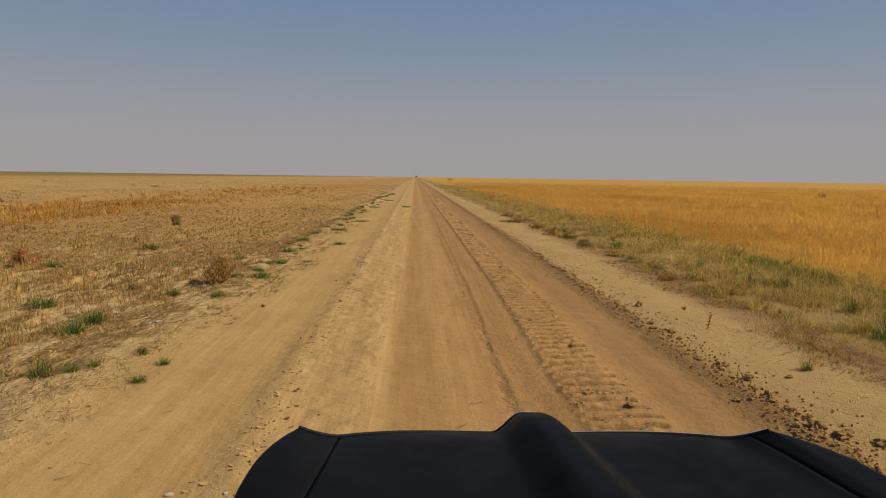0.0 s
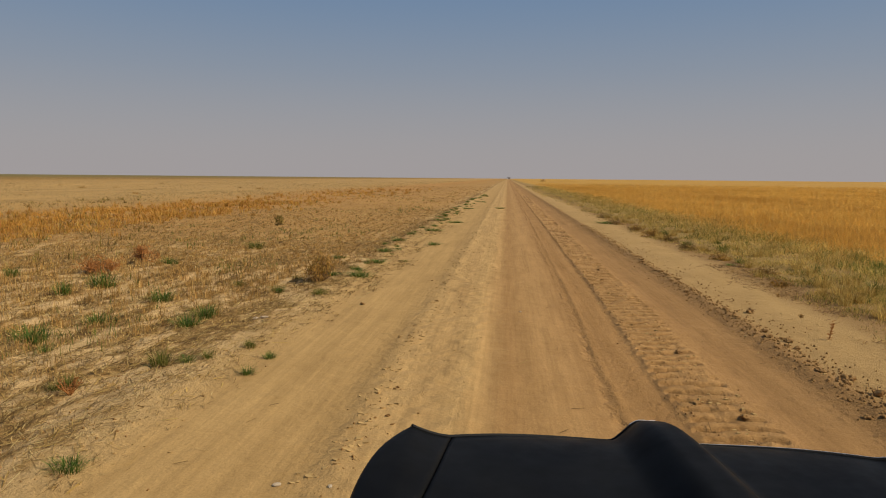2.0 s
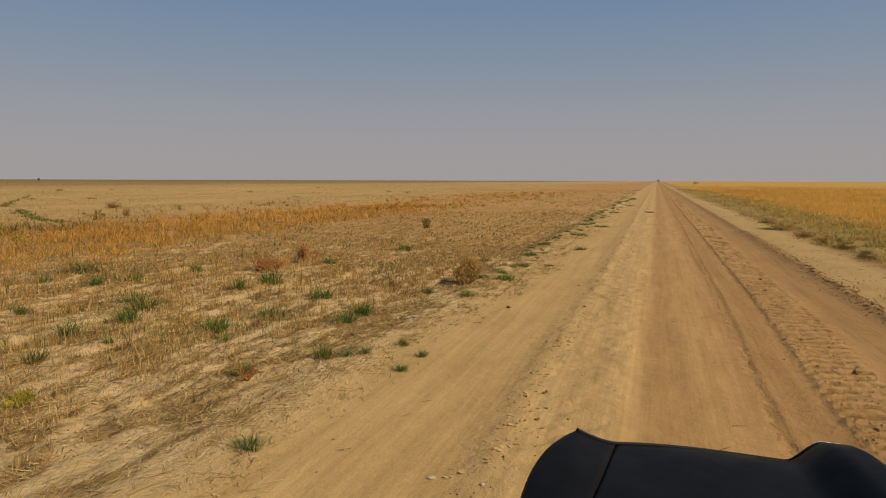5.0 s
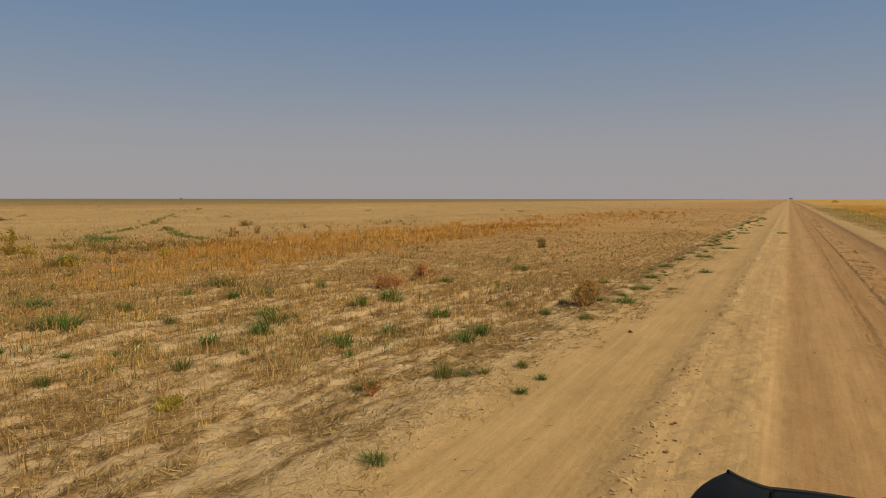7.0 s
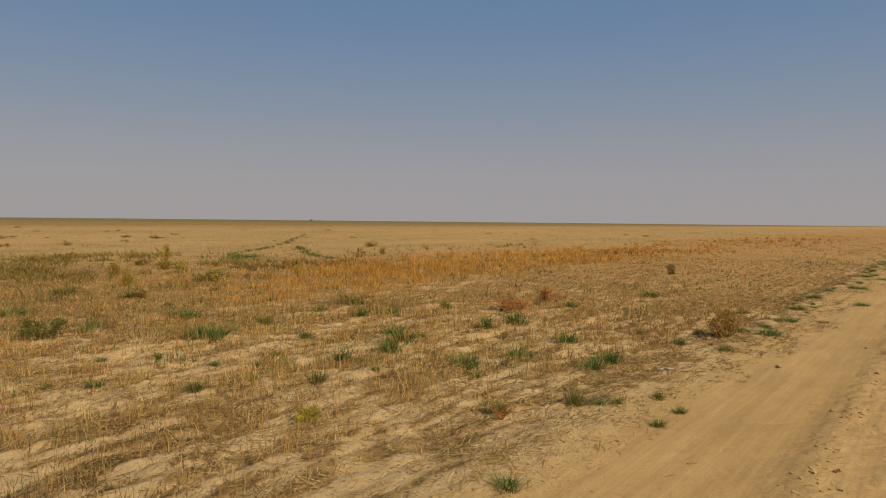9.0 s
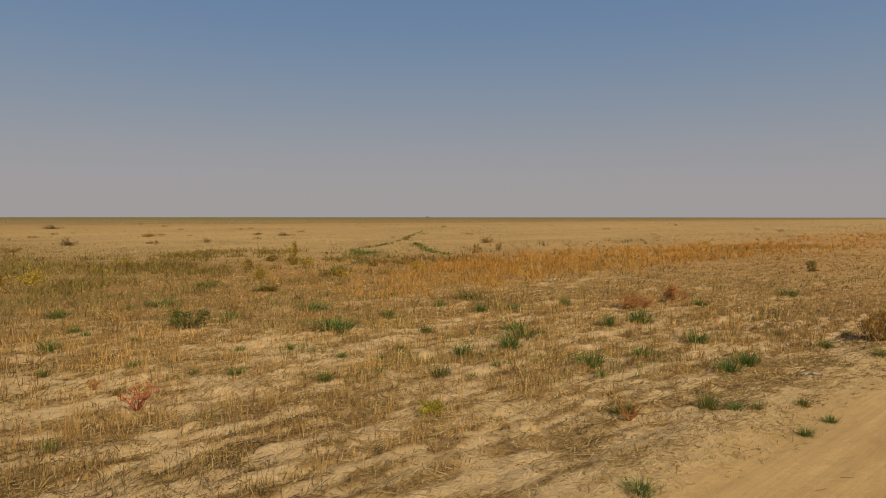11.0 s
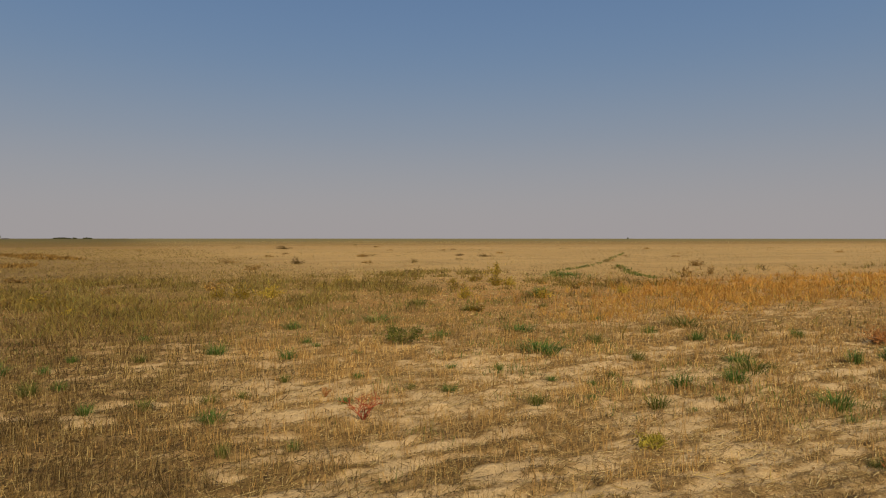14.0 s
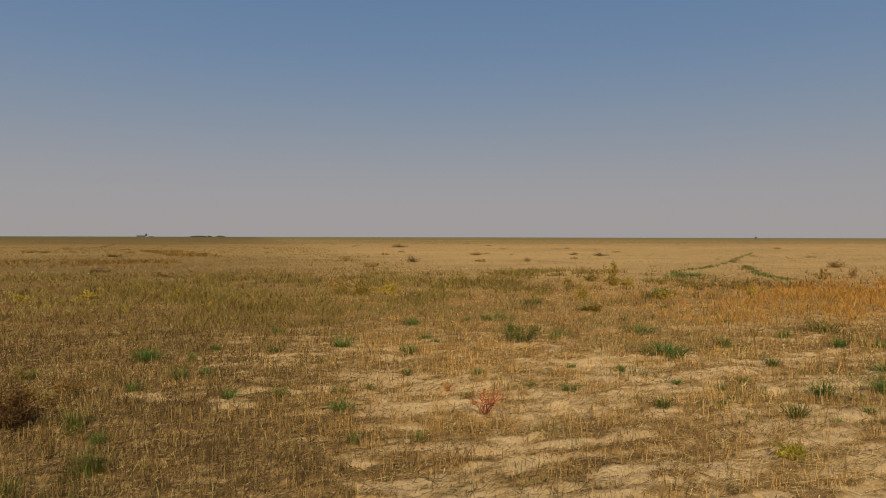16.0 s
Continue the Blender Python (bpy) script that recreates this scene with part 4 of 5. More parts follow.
def scatter_clods():
    rnd = random.Random(3)
    for x, y, s in ((3.13, 5.54, 0.12), (3.10, 5.42, 0.10), (3.22, 6.08, 0.11), (3.65, 6.12, 0.06), (3.4, 9.74, 0.12), (3.23, 7.99, 0.10), (3.22, 4.65, 0.12), (3.12, 4.8, 0.12),
                    (3.42, 4.49, 0.10), (3.18, 6.5, 0.10), (1.83, 5.33, 0.06), (1.81, 7.33, 0.06), (-2.19, 9.62, 0.07)):
        clod(x, y, s, rnd)
    for _ in range(100):
        y = 4.0 + 22 * rnd.random() ** 1.6
        clod(3.05 + rnd.gauss(0, 0.10), y, rnd.uniform(0.025, 0.07), rnd)
    for _ in range(9):
        y = 4.2 + 14 * rnd.random() ** 1.5
        clod(rnd.uniform(1.42, 2.1), y, rnd.uniform(0.025, 0.06), rnd, "small dry soil clod in a tractor tyre print")
    for _ in range(9):
        y = 3.9 + 12 * rnd.random() ** 1.5
        clod(-1.12 + rnd.gauss(0, 0.16), y, rnd.uniform(0.02, 0.05), rnd, "small dry soil clod on the middle ridge of the track")


def crumbs():
    """Small crumbs of soil, past counting, as one mesh."""
    t = (1 + 5 ** 0.5) / 2
    ico = np.array([(-1, t, 0), (1, t, 0), (-1, -t, 0), (1, -t, 0), (0, -1, t), (0, 1, t), (0, -1, -t), (0, 1, -t), (t, 0, -1), (t, 0, 1), (-t, 0, -1), (-t, 0, 1)]) / 3.8
    faces = np.array([(0, 11, 5), (0, 5, 1), (0, 1, 7), (0, 7, 10), (0, 10, 11), (1, 5, 9), (5, 11, 4), (11, 10, 2), (10, 7, 6), (7, 1, 8), (3, 9, 4), (3, 4, 2), (3, 2, 6), (3, 6, 8), (3, 8, 9), (4, 9, 5), (2, 4, 11), (6, 2, 10), (8, 6, 7), (9, 8, 1)])
    n = 4200
    y = 3.6 + 24 * rng.uniform(0, 1, n) ** 1.7
    lane = rng.choice(7, n, p=(0.44, 0.14, 0.10, 0.04, 0.02, 0.16, 0.10))
    mid = np.array([3.05, 3.3, 1.7, -1.12, -0.7, -3.7, 1.42])[lane]
    wid = np.array([0.11, 0.22, 0.22, 0.10, 0.30, 0.55, 0.035])[lane]
    x = mid + rng.normal(0, 1, n) * wid
    size = rng.uniform(0.006, 0.026, n) * np.where(lane < 2, 1.2, np.where(lane == 5, 1.0, 0.8))
    jag = rng.uniform(0.55, 1.45, (n, 12, 1))
    z = height(x, y) + size * 0.2
    verts = ico[None] * jag * size[:, None, None] + np.stack([x, y, z], 1)[:, None, :]
    tris = np.arange(n)[:, None, None] * 12 + faces[None]
    tagged(new("soil_crumbs", mesh_from("soil_crumbs", verts.reshape(-1, 3), tris.reshape(-1, 3), SOIL)), "small dry crumbs of soil on the track's ridges", "soil", kind="stuff")


def crust_plates():
    """Broken flakes of dried crust along the ragged edges of the wheel ways, as one mesh."""
    lanes = ((-1.16, 0.10, 420, 0.06), (-0.75, 0.22, 60, 0.04), (-2.62, 0.14, 120, 0.04), (-3.05, 0.35, 260, 0.05), (1.72, 0.19, 420, 0.05), (3.05, 0.09, 240, 0.05))
    x = np.concatenate([m + rng.normal(0, sd, n) for m, sd, n, _ in lanes])
    big = np.concatenate([np.full(n, b) for _, _, n, b in lanes])
    n = len(x)
    y = 3.2 + 20 * rng.uniform(0, 1, n) ** 1.6
    x, y, big = (a[fbm(x * 1.5, y * 1.1, 221, 3) > 0.44] for a in (x, y, big))
    n = len(x)
    size = big * rng.uniform(0.25, 1.0, n) ** 1.4
    thick = np.minimum(0.009, size * rng.uniform(0.10, 0.25, n))
    turn = rng.uniform(0, 2 * np.pi, n)
    corner = turn[:, None] + np.arange(5) * 2 * np.pi / 5 + rng.uniform(-0.35, 0.35, (n, 5))
    reach = size[:, None] * rng.uniform(0.45, 1.0, (n, 5)) * 0.6
    cx, cy = np.cos(corner) * reach, np.sin(corner) * reach * 0.8
    ta, tb = rng.normal(0, 0.15, n)[:, None], rng.normal(0, 0.15, n)[:, None]
    z0 = height(x, y)[:, None]
    top = np.stack([x[:, None] + cx, y[:, None] + cy, z0 + thick[:, None] + cx * ta + cy * tb], 2)
    low = np.stack([x[:, None] + cx * 1.08, y[:, None] + cy * 1.08, z0 - 0.012 + cx * ta + cy * tb], 2)
    verts = np.concatenate([top, low], 1).reshape(-1, 3)
    faces = [(0, 1, 2), (0, 2, 3), (0, 3, 4)]
    for k in range(5):
        q = (k + 1) % 5
        faces += [(k, 5 + k, 5 + q), (k, 5 + q, q)]
    tris = (np.arange(n)[:, None, None] * 10 + np.array(faces)[None]).reshape(-1, 3)
    tagged(new("soil_crust", mesh_from("soil_crust", verts, tris, CRUST)), "broken flakes of pale dried soil crust along the wheel ways", "soil", kind="stuff")


scatter_clods()
crumbs()
crust_plates()
for i, (x, y, s) in enumerate(((-3.18, 8.24, 0.11), (-3.28, 8.2, 0.09), (0.14, 9.35, 0.045), (-1.45, 3.84, 0.055), (-1.11, 3.82, 0.04))):
    ob = new("pale_stone", STONES[i % 3])
    ob.matrix_basis = pose(x, y, ground_at(x, y) + s * 0.12, 0, 0, i * 70) @ Matrix.Diagonal((s, s * 0.7, s * 0.5, 1))
    tagged(ob, "pale whitish stone lying on the sandy soil", "stone", "stones on the ground")


# ---- green wheel tracks and scattered bushes of the fallow ----
def green_line(name, pts, label, count, spread):
    t = rng.uniform(0, len(pts) - 1.001, count)
    i = t.astype(int)
    f = t - i
    p = np.array(pts)
    x = p[i, 0] * (1 - f) + p[i + 1, 0] * f + rng.normal(0, spread, count)
    y = p[i, 1] * (1 - f) + p[i + 1, 1] * f + rng.normal(0, spread, count)
    m = fbm(x * 0.5, y * 0.5, 131, 2) > 0.38
    x, y = x[m], y[m]
    blades(name, x, y, rng.uniform(0.05, 0.18, len(x)), np.maximum(0.02, 0.0012 * apart(x, y)), 0.7, SPROUT, label, tip=0.3)


green_line("green_wheel_way", ((-27, 18.6), (-31, 20.8), (-37, 28), (-44, 35), (-68, 57.5)), "greener grass along an old wheel way", 560, 0.16)
green_line("green_wheel_way", ((-24.5, 22), (-29, 24.5), (-36.5, 30)), "greener grass along an old wheel way", 460, 0.17)
green_line("green_patch", ((-26.5, 18.3), (-29.5, 20.6)), "patch of greener weeds in the fallow", 500, 0.6)


def leafy_mesh(name, seed, material_, count, leaf):
    """A low leafy weed one metre across, of short leaves on spreading stems."""
    rnd = random.Random(seed)
    bs, bm = bmesh.new(), bmesh.new()
    for _ in range(14):
        a, out, up = rnd.uniform(0, 2 * math.pi), rnd.uniform(0.05, 0.5), rnd.uniform(0.25, 0.6)
        up *= 1 - 0.9 * out
        tip_ = Vector((math.cos(a) * out, math.sin(a) * out, up))
        stalk(bs, [Vector((tip_.x * 0.3, tip_.y * 0.3, 0)), tip_ * 0.6, tip_], 0.008, 0.004, 3)
        for _ in range(count // 14):
            q = tip_ * rnd.uniform(0.3, 1.05) + Vector((rnd.gauss(0, 0.09), rnd.gauss(0, 0.09), rnd.gauss(-0.06, 0.06)))
            q.z = max(q.z, 0.01 + 0.04 * rnd.random())
            d = Vector((rnd.gauss(0, 1), rnd.gauss(0, 1), rnd.gauss(0.6, 0.6))).normalized()
            k = leaf * rnd.uniform(0.6, 1.4)
            strip(bm, [q, q + d * k * 0.5, q + d * k], k * 0.4, k * 0.08, d.orthogonal().normalized())
    made = []
    for nm, b, mat_ in (("stem", bs, TWIG), ("foliage", bm, material_)):
        me = bpy.data.meshes.new(nm)
        b.to_mesh(me)
        b.free()
        me.materials.append(mat_)
        made.append(me)
    return made


def leafy_weeds(name, kinds, places, label, category, group):
    rnd = random.Random(len(places) + 3)
    for i, (x, y, wide, tall) in enumerate(places):
        root = new(name)
        root.matrix_basis = pose(x, y, ground_at(x, y) - 0.02, 0, 0, rnd.uniform(0, 360)) @ Matrix.Diagonal((wide, wide, tall * 1.9, 1))
        tagged(root, label, category, group)
        for me in kinds[i % len(kinds)]:
            ob = new(me.name, me)
            ob.parent = root
            tagged(ob)


YELLOWS = [leafy_mesh("yellow_weed", 200 + k, YELLOW_WEED, 420, 0.085) for k in range(3)]
BROWNS = [leafy_mesh("brown_weed", 210 + k, (BURNT, SHRUB, SOFT_BROWN)[k], 380, 0.085) for k in range(3)]
OLIVES = [leafy_mesh("olive_weed", 220 + k, (OLIVE, DULL)[k], 420, 0.075) for k in range(2)]
leafy_weeds("yellow_weed", YELLOWS, ((-21.9, -2.5, 0.9, 0.36), (-21.4, -1.9, 0.7, 0.3), (-19.0, -1.6, 0.5, 0.26), (-26.7, -4.3, 0.9, 0.25), (-22.0, -5.2, 0.9, 0.34), (-21.9, -6.8, 0.9, 0.3), (-18.3, -3.5, 0.4, 0.2),
                                     (-21.8, 2.9, 1.0, 0.5), (-21.9, 3.8, 1.0, 0.5), (-22.3, 2.3, 0.7, 0.4), (-23.8, 13.1, 0.8, 0.5), (-26.3, 13.4, 0.8, 0.4), (-18.1, 11.5, 0.8, 0.36), (-15.6, 7.8, 0.6, 0.25),
                                     (-19.2, 9.3, 0.6, 0.5), (-18.7, 15.2, 0.7, 0.35), (-23.7, 13.7, 0.7, 0.4), (-26.0, 12.2, 0.6, 0.3), (-22.5, 10.6, 0.5, 0.3), (-27.5, 8.0, 0.9, 0.3), (-24.5, 6.2, 0.7, 0.3)),
            "yellowing leafy weed standing among dry stubble", "weed", "yellow weeds in the field")
leafy_weeds("brown_weed", BROWNS, ((-33.3, -4.5, 1.5, 0.3), (-33.0, -2.9, 1.6, 0.32), (-38.5, -8.4, 1.9, 0.28), (-26.1, -7.2, 0.7, 0.3), (-26.1, 2.6, 1.0, 0.4), (-49.0, 10.8, 1.3, 0.6), (-53.6, 6.6, 1.8, 0.45), (-80.6, -14.0, 2.4, 0.45),
                                   (-117.5, 24.1, 3.5, 0.7), (-83.9, -24.7, 1.8, 0.4), (-82.3, -22.9, 1.8, 0.4), (-101.8, -25.4, 2.0, 0.5), (-21.9, -3.4, 0.7, 0.26), (-25.2, -0.9, 0.5, 0.36), (-26.6, -1.8, 0.5, 0.28), (-41.8, 6.6, 1.2, 0.35),
                                   (-66.7, -13.0, 2.0, 0.4), (-61.2, 33.2, 2.0, 0.4), (-65.7, 32.5, 1.2, 0.35), (-34.1, 34.8, 1.3, 0.5), (-42.8, 34.2, 0.6, 0.4), (-26.1, 27.5, 0.4, 0.6), (-65.6, 21.5, 1.6, 0.4), (-48.2, 19.8, 0.8, 0.4)),
            "low rusty brown dry weed on the fallow field", "weed", "brown weeds on the fallow")
leafy_weeds("brown_weed", BROWNS, ((4.62, 25.0, 0.7, 0.30), (4.75, 22.4, 0.8, 0.34), (4.9, 20.9, 0.6, 0.28), (4.55, 28.5, 0.9, 0.32), (4.95, 16.2, 0.6, 0.24), (4.7, 33.0, 0.8, 0.3), (5.2, 14.0, 0.5, 0.2), (4.85, 12.3, 0.45, 0.18), (4.75, 18.4, 0.55, 0.24)),
            "low rusty dead weed at the foot of the verge", "weed", "brown weeds along the verge")
leafy_weeds("olive_weed", OLIVES, ((-9.15, -2.91, 0.34, 0.20), (-9.2, -2.54, 0.40, 0.20), (-8.86, -2.64, 0.30, 0.16), (-7.68, -2.08, 0.32, 0.15), (-6.37, -1.69, 0.36, 0.17), (-6.22, -1.77, 0.30, 0.13), (-10.48, -3.44, 0.40, 0.22)),
            "dark olive leafy weed in weathered stubble", "weed", "olive weeds in the field")


def far_bushes():
    rnd = random.Random(9)
    kinds = []
    for k in range(3):
        b = bmesh.new()
        for _ in range(100):
            a, q = rnd.uniform(0, 2 * math.pi), rnd.random() ** 0.5 * 0.5
            p = Vector((math.cos(a) * q, math.sin(a) * q, rnd.random() * 0.45 * (1 - 1.5 * q * q)))
            d = Vector((rnd.gauss(0, 1), rnd.gauss(0, 1), 0.8)).normalized()
            strip(b, [p, p + d * 0.07, p + d * 0.15], 0.07, 0.01, d.orthogonal().normalized())
        me = bpy.data.meshes.new("dry_bush")
        b.to_mesh(me)
        b.free()
        me.materials.append((SHRUB, BURNT, SOFT_BROWN)[k])
        kinds.append(me)
    for _ in range(60):
        r, a = 38 * math.exp(rnd.uniform(0, 1.7)), radians(rnd.uniform(18, 112))
        x, y = -r * math.sin(a), r * math.cos(a)
        if x > -30:
            continue
        s = rnd.uniform(0.35, 1.1) * (0.6 + r / 200)
        ob = new("dry_bush", rnd.choice(kinds))
        ob.matrix_basis = pose(x, y, -0.02, 0, 0, rnd.uniform(0, 360)) @ Matrix.Diagonal((s, s, s * 0.55, 1))
        tagged(ob, "low brown dry bush on the fallow field", "bush", "bushes on the fallow")
    for x, y, s, h in ((46.3, 73.7, 1.1, 1.1), (62, 80, 0.8, 0.8), (20.8, 400, 3.2, 2.2), (-24.4, 24.0, 0.5, 0.7)):
        ob = new("dry_bush", kinds[1])
        ob.matrix_basis = pose(x, y, 0.0) @ Matrix.Diagonal((s, s, h * 1.6, 1))
        tagged(ob, "dark dry bush standing above the grass", "bush", "bushes in the grass")


far_bushes()


# ---- far things on the horizon ----
def far_place(az, r):
    return -r * math.sin(radians(az)), r * math.cos(radians(az))


WALL = plain_material("weathered_wall", (0.11, 0.095, 0.08), 0.9)
ROOF = plain_material("rusty_roof_sheet", (0.10, 0.085, 0.072), 0.8)
WHITE = plain_material("whitewash", (0.8, 0.79, 0.76), 0.8, vary=0.08)
DARKM = plain_material("dark_steel", (0.06, 0.055, 0.05), 0.7)
# leaf colour lifted a little towards grey, distance haze put into it
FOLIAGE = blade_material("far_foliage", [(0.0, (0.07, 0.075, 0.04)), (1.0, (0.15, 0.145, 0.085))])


def box(bm, x0, x1, y0, y1, z0, z1):
    vs = [bm.verts.new((x, y, z)) for z in (z0, z1) for x, y in ((x0, y0), (x1, y0), (x1, y1), (x0, y1))]
    for f in ((3, 2, 1, 0), (4, 5, 6, 7), (0, 1, 5, 4), (1, 2, 6, 5), (2, 3, 7, 6), (3, 0, 4, 7)):
        bm.faces.new([vs[i] for i in f])


def shed(name, az, r, long_, deep, wall, ridge, wall_mat, label):
    x, y = far_place(az, r)
    root = new(name)
    root.matrix_basis = pose(x, y, 0, 0, 0, az)
    tagged(root, label, "building")
    bm = bmesh.new()
    box(bm, -long_ / 2, long_ / 2, -deep / 2, deep / 2, 0, wall)
    part("wall", bm, wall_mat, root)
    bm = bmesh.new()
    e = 0.4
    prof = ((-deep / 2 - e, wall), (0, ridge), (deep / 2 + e, wall), (deep / 2 + e, wall + 0.2), (0, ridge + 0.22), (-deep / 2 - e, wall + 0.2))
    ends = [[bm.verts.new((sx, py, pz)) for py, pz in prof] for sx in (-long_ / 2 - e, long_ / 2 + e)]
    for k in range(6):
        bm.faces.new((ends[0][k], ends[0][(k + 1) % 6], ends[1][(k + 1) % 6], ends[1][k]))
    bm.faces.new(ends[0][::-1])
    bm.faces.new(ends[1])
    part("roof", bm, ROOF, root)
    for k in range(max(1, int(long_ // 7))):
        bm = bmesh.new()
        c = -long_ / 2 + 3.5 + 7 * k
        box(bm, c - 0.7, c + 0.7, -deep / 2 - 0.03, -deep / 2, 1.0, 2.1)
        part("window", bm, DARKM, root)


def far_tree(az, r, tall, wide, seed, label, group):
    rnd = random.Random(seed)
    x, y = far_place(az, r)
    root = new("far_tree")
    root.matrix_basis = pose(x, y, 0)
    tagged(root, label, "tree", group)
    bm = bmesh.new()
    stalk(bm, [Vector((0, 0, 0)), Vector((0.1, 0, tall * 0.35)), Vector((0, 0.1, tall * 0.75))], tall * 0.035, tall * 0.012, 6)
    for _ in range(4):
        a = rnd.uniform(0, 6.28)
        stalk(bm, [Vector((0, 0, tall * 0.4)), Vector((math.cos(a) * wide * 0.35, math.sin(a) * wide * 0.35, tall * rnd.uniform(0.55, 0.8)))], tall * 0.014, tall * 0.006, 4)
    part("trunk", bm, TWIG, root)
    bm = bmesh.new()
    for _ in range(260):
        d = Vector((rnd.gauss(0, 1), rnd.gauss(0, 1), rnd.gauss(0, 1))).normalized()
        q = rnd.random() ** 0.4
        p = Vector((d.x * wide * 0.5 * q, d.y * wide * 0.5 * q, tall * 0.6 + d.z * tall * 0.38 * q))
        s = Vector((rnd.gauss(0, 1), rnd.gauss(0, 1), rnd.gauss(0, 1))).normalized()
        strip(bm, [p, p + s * 0.3, p + s * 0.6], 0.55, 0.12, s.orthogonal().normalized())
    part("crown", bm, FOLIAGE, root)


shed("farm_shed", 98.87, 1200, 13, 9, 2.0, 3.2, WALL, "long low weathered farm shed on the horizon")
shed("farm_shed", 98.15, 1200, 8, 5, 1.2, 1.8, ROOF, "low dark shed on the horizon")
shed("white_house", -0.1, 1500, 6, 5, 2.8, 4.0, WHITE, "small whitewashed house at the far end of the track")
far_tree(98.5, 1190, 6.5, 3.0, 41, "dark tree beside a distant farm shed", "trees on the horizon")
for k, (az, h) in enumerate(((95.1, 3.0), (94.95, 3.6), (94.8, 4.0), (94.62, 3.8), (94.45, 4.2), (94.28, 3.6), (94.1, 3.0), (93.82, 4.2), (93.7, 3.4), (93.15, 3.6), (92.98, 4.2), (92.82, 3.6), (92.68, 2.8))):
    far_tree(az, 1300, h * 0.85, 4.4, 50 + k, "small dark tree in a distant row", "trees on the horizon")
far_tree(49.1, 1100, 3.2, 2.8, 70, "lone small dark tree on the horizon", "trees on the horizon")


# ---- the car ----
PAINT, PN, PL, PB = material("black_car_paint")
pco = PN.new("ShaderNodeTexCoord").outputs["Object"]
dust = noise_tex(PN, PL, pco, 3.0, 5, 0.6)
PL.new(ramp(PN, PL, dust, [(0.35, (0.0045, 0.0045, 0.0047)), (0.7, (0.009, 0.0088, 0.0085))]), PB.inputs["Base Color"])
PL.new(ramp(PN, PL, noise_tex(PN, PL, pco, 9.0, 5, 0.6), [(0.3, (0.38, 0.38, 0.38)), (0.7, (0.52, 0.52, 0.52))]), PB.inputs["Roughness"])
PB.inputs["Specular IOR Level"].default_value = 0.035
CHROME = plain_material("chrome", (0.85, 0.83, 0.80), 0.4, 1.0, vary=0.04)
RUBBER = plain_material("black_rubber", (0.012, 0.012, 0.012), 0.8, spec=0.2)
PLASTIC = plain_material("black_plastic", (0.02, 0.02, 0.02), 0.6)
STEEL = plain_material("wheel_alloy", (0.5, 0.5, 0.52), 0.35, 1.0, vary=0.08)
SEAT = plain_material("grey_cloth", (0.10, 0.10, 0.11), 0.9)
LENS = plain_material("headlight_lens", (0.75, 0.78, 0.8), 0.08, vary=0.03)
GLASS, GN, GL, GB = material("window_glass")
GB.inputs["Base Color"].default_value = (0.75, 0.85, 0.85, 1)
GB.inputs["Roughness"].default_value = 0.02
GB.inputs["Transmission Weight"].default_value = 1.0
GB.inputs["IOR"].default_value = 1.45

CX, FRONT = 0.43, 2.10          # the car's middle line and the bonnet's front edge


def bow(a, y):
    """How far the curved front edge lies behind its middle, fading towards the windscreen."""
    return 0.347 * min(a, 0.80) ** 2 * float(step(FRONT - 1.1, FRONT, y))


def bonnet_z(a, y, s):
    """Height of bonnet and wings; a: distance from the middle line, s: its side."""
    back = FRONT - y
    b = max(0.0, back + bow(a, y))
    z = 0.989 + 0.058 * (1 - math.exp(-b / 0.10)) + 0.02 * b
    half = 0.084 + 0.055 * min(1.0, back)
    z += 0.074 * (1 - float(step(half * 0.30, half + 0.047, a)))
    lip = min(1.0, max(0.0, (a - 0.66 - 0.05 * back) / 0.127)) ** 1.6
    z += 0.046 * lip * max(0.25, 1 - 0.9 * back)
    return z


def seam(y, side):
    """Half the bonnet's width, which grows towards the windscreen."""
    back = max(0.0, FRONT - y)
    return 0.732 + 0.06 * back if side > 0 else 0.660 + 0.15 * back


def wing_edge(y, side):
    return 0.787 + (0.160 if side > 0 else 0.120) * (1 - math.exp(-max(FRONT - y, 0.0) / 0.18))


def panel(bm, columns, rows_):
    """A sheet from rows of points."""
    grid = [[bm.verts.new(p) for p in r] for r in rows_]
    for a, b in zip(grid, grid[1:]):
        for k in range(columns - 1):
            bm.faces.new((a[k], a[k + 1], b[k + 1], b[k]))
    return grid


def thicken(ob, t):
    m = ob.modifiers.new("thickness", "SOLIDIFY")
    m.thickness, m.offset = t, -1
    for p in ob.data.polygons:
        p.use_smooth = True


def tube(bm, pts, r, sides=6):
    stalk(bm, [Vector(p) for p in pts], r, r, sides)


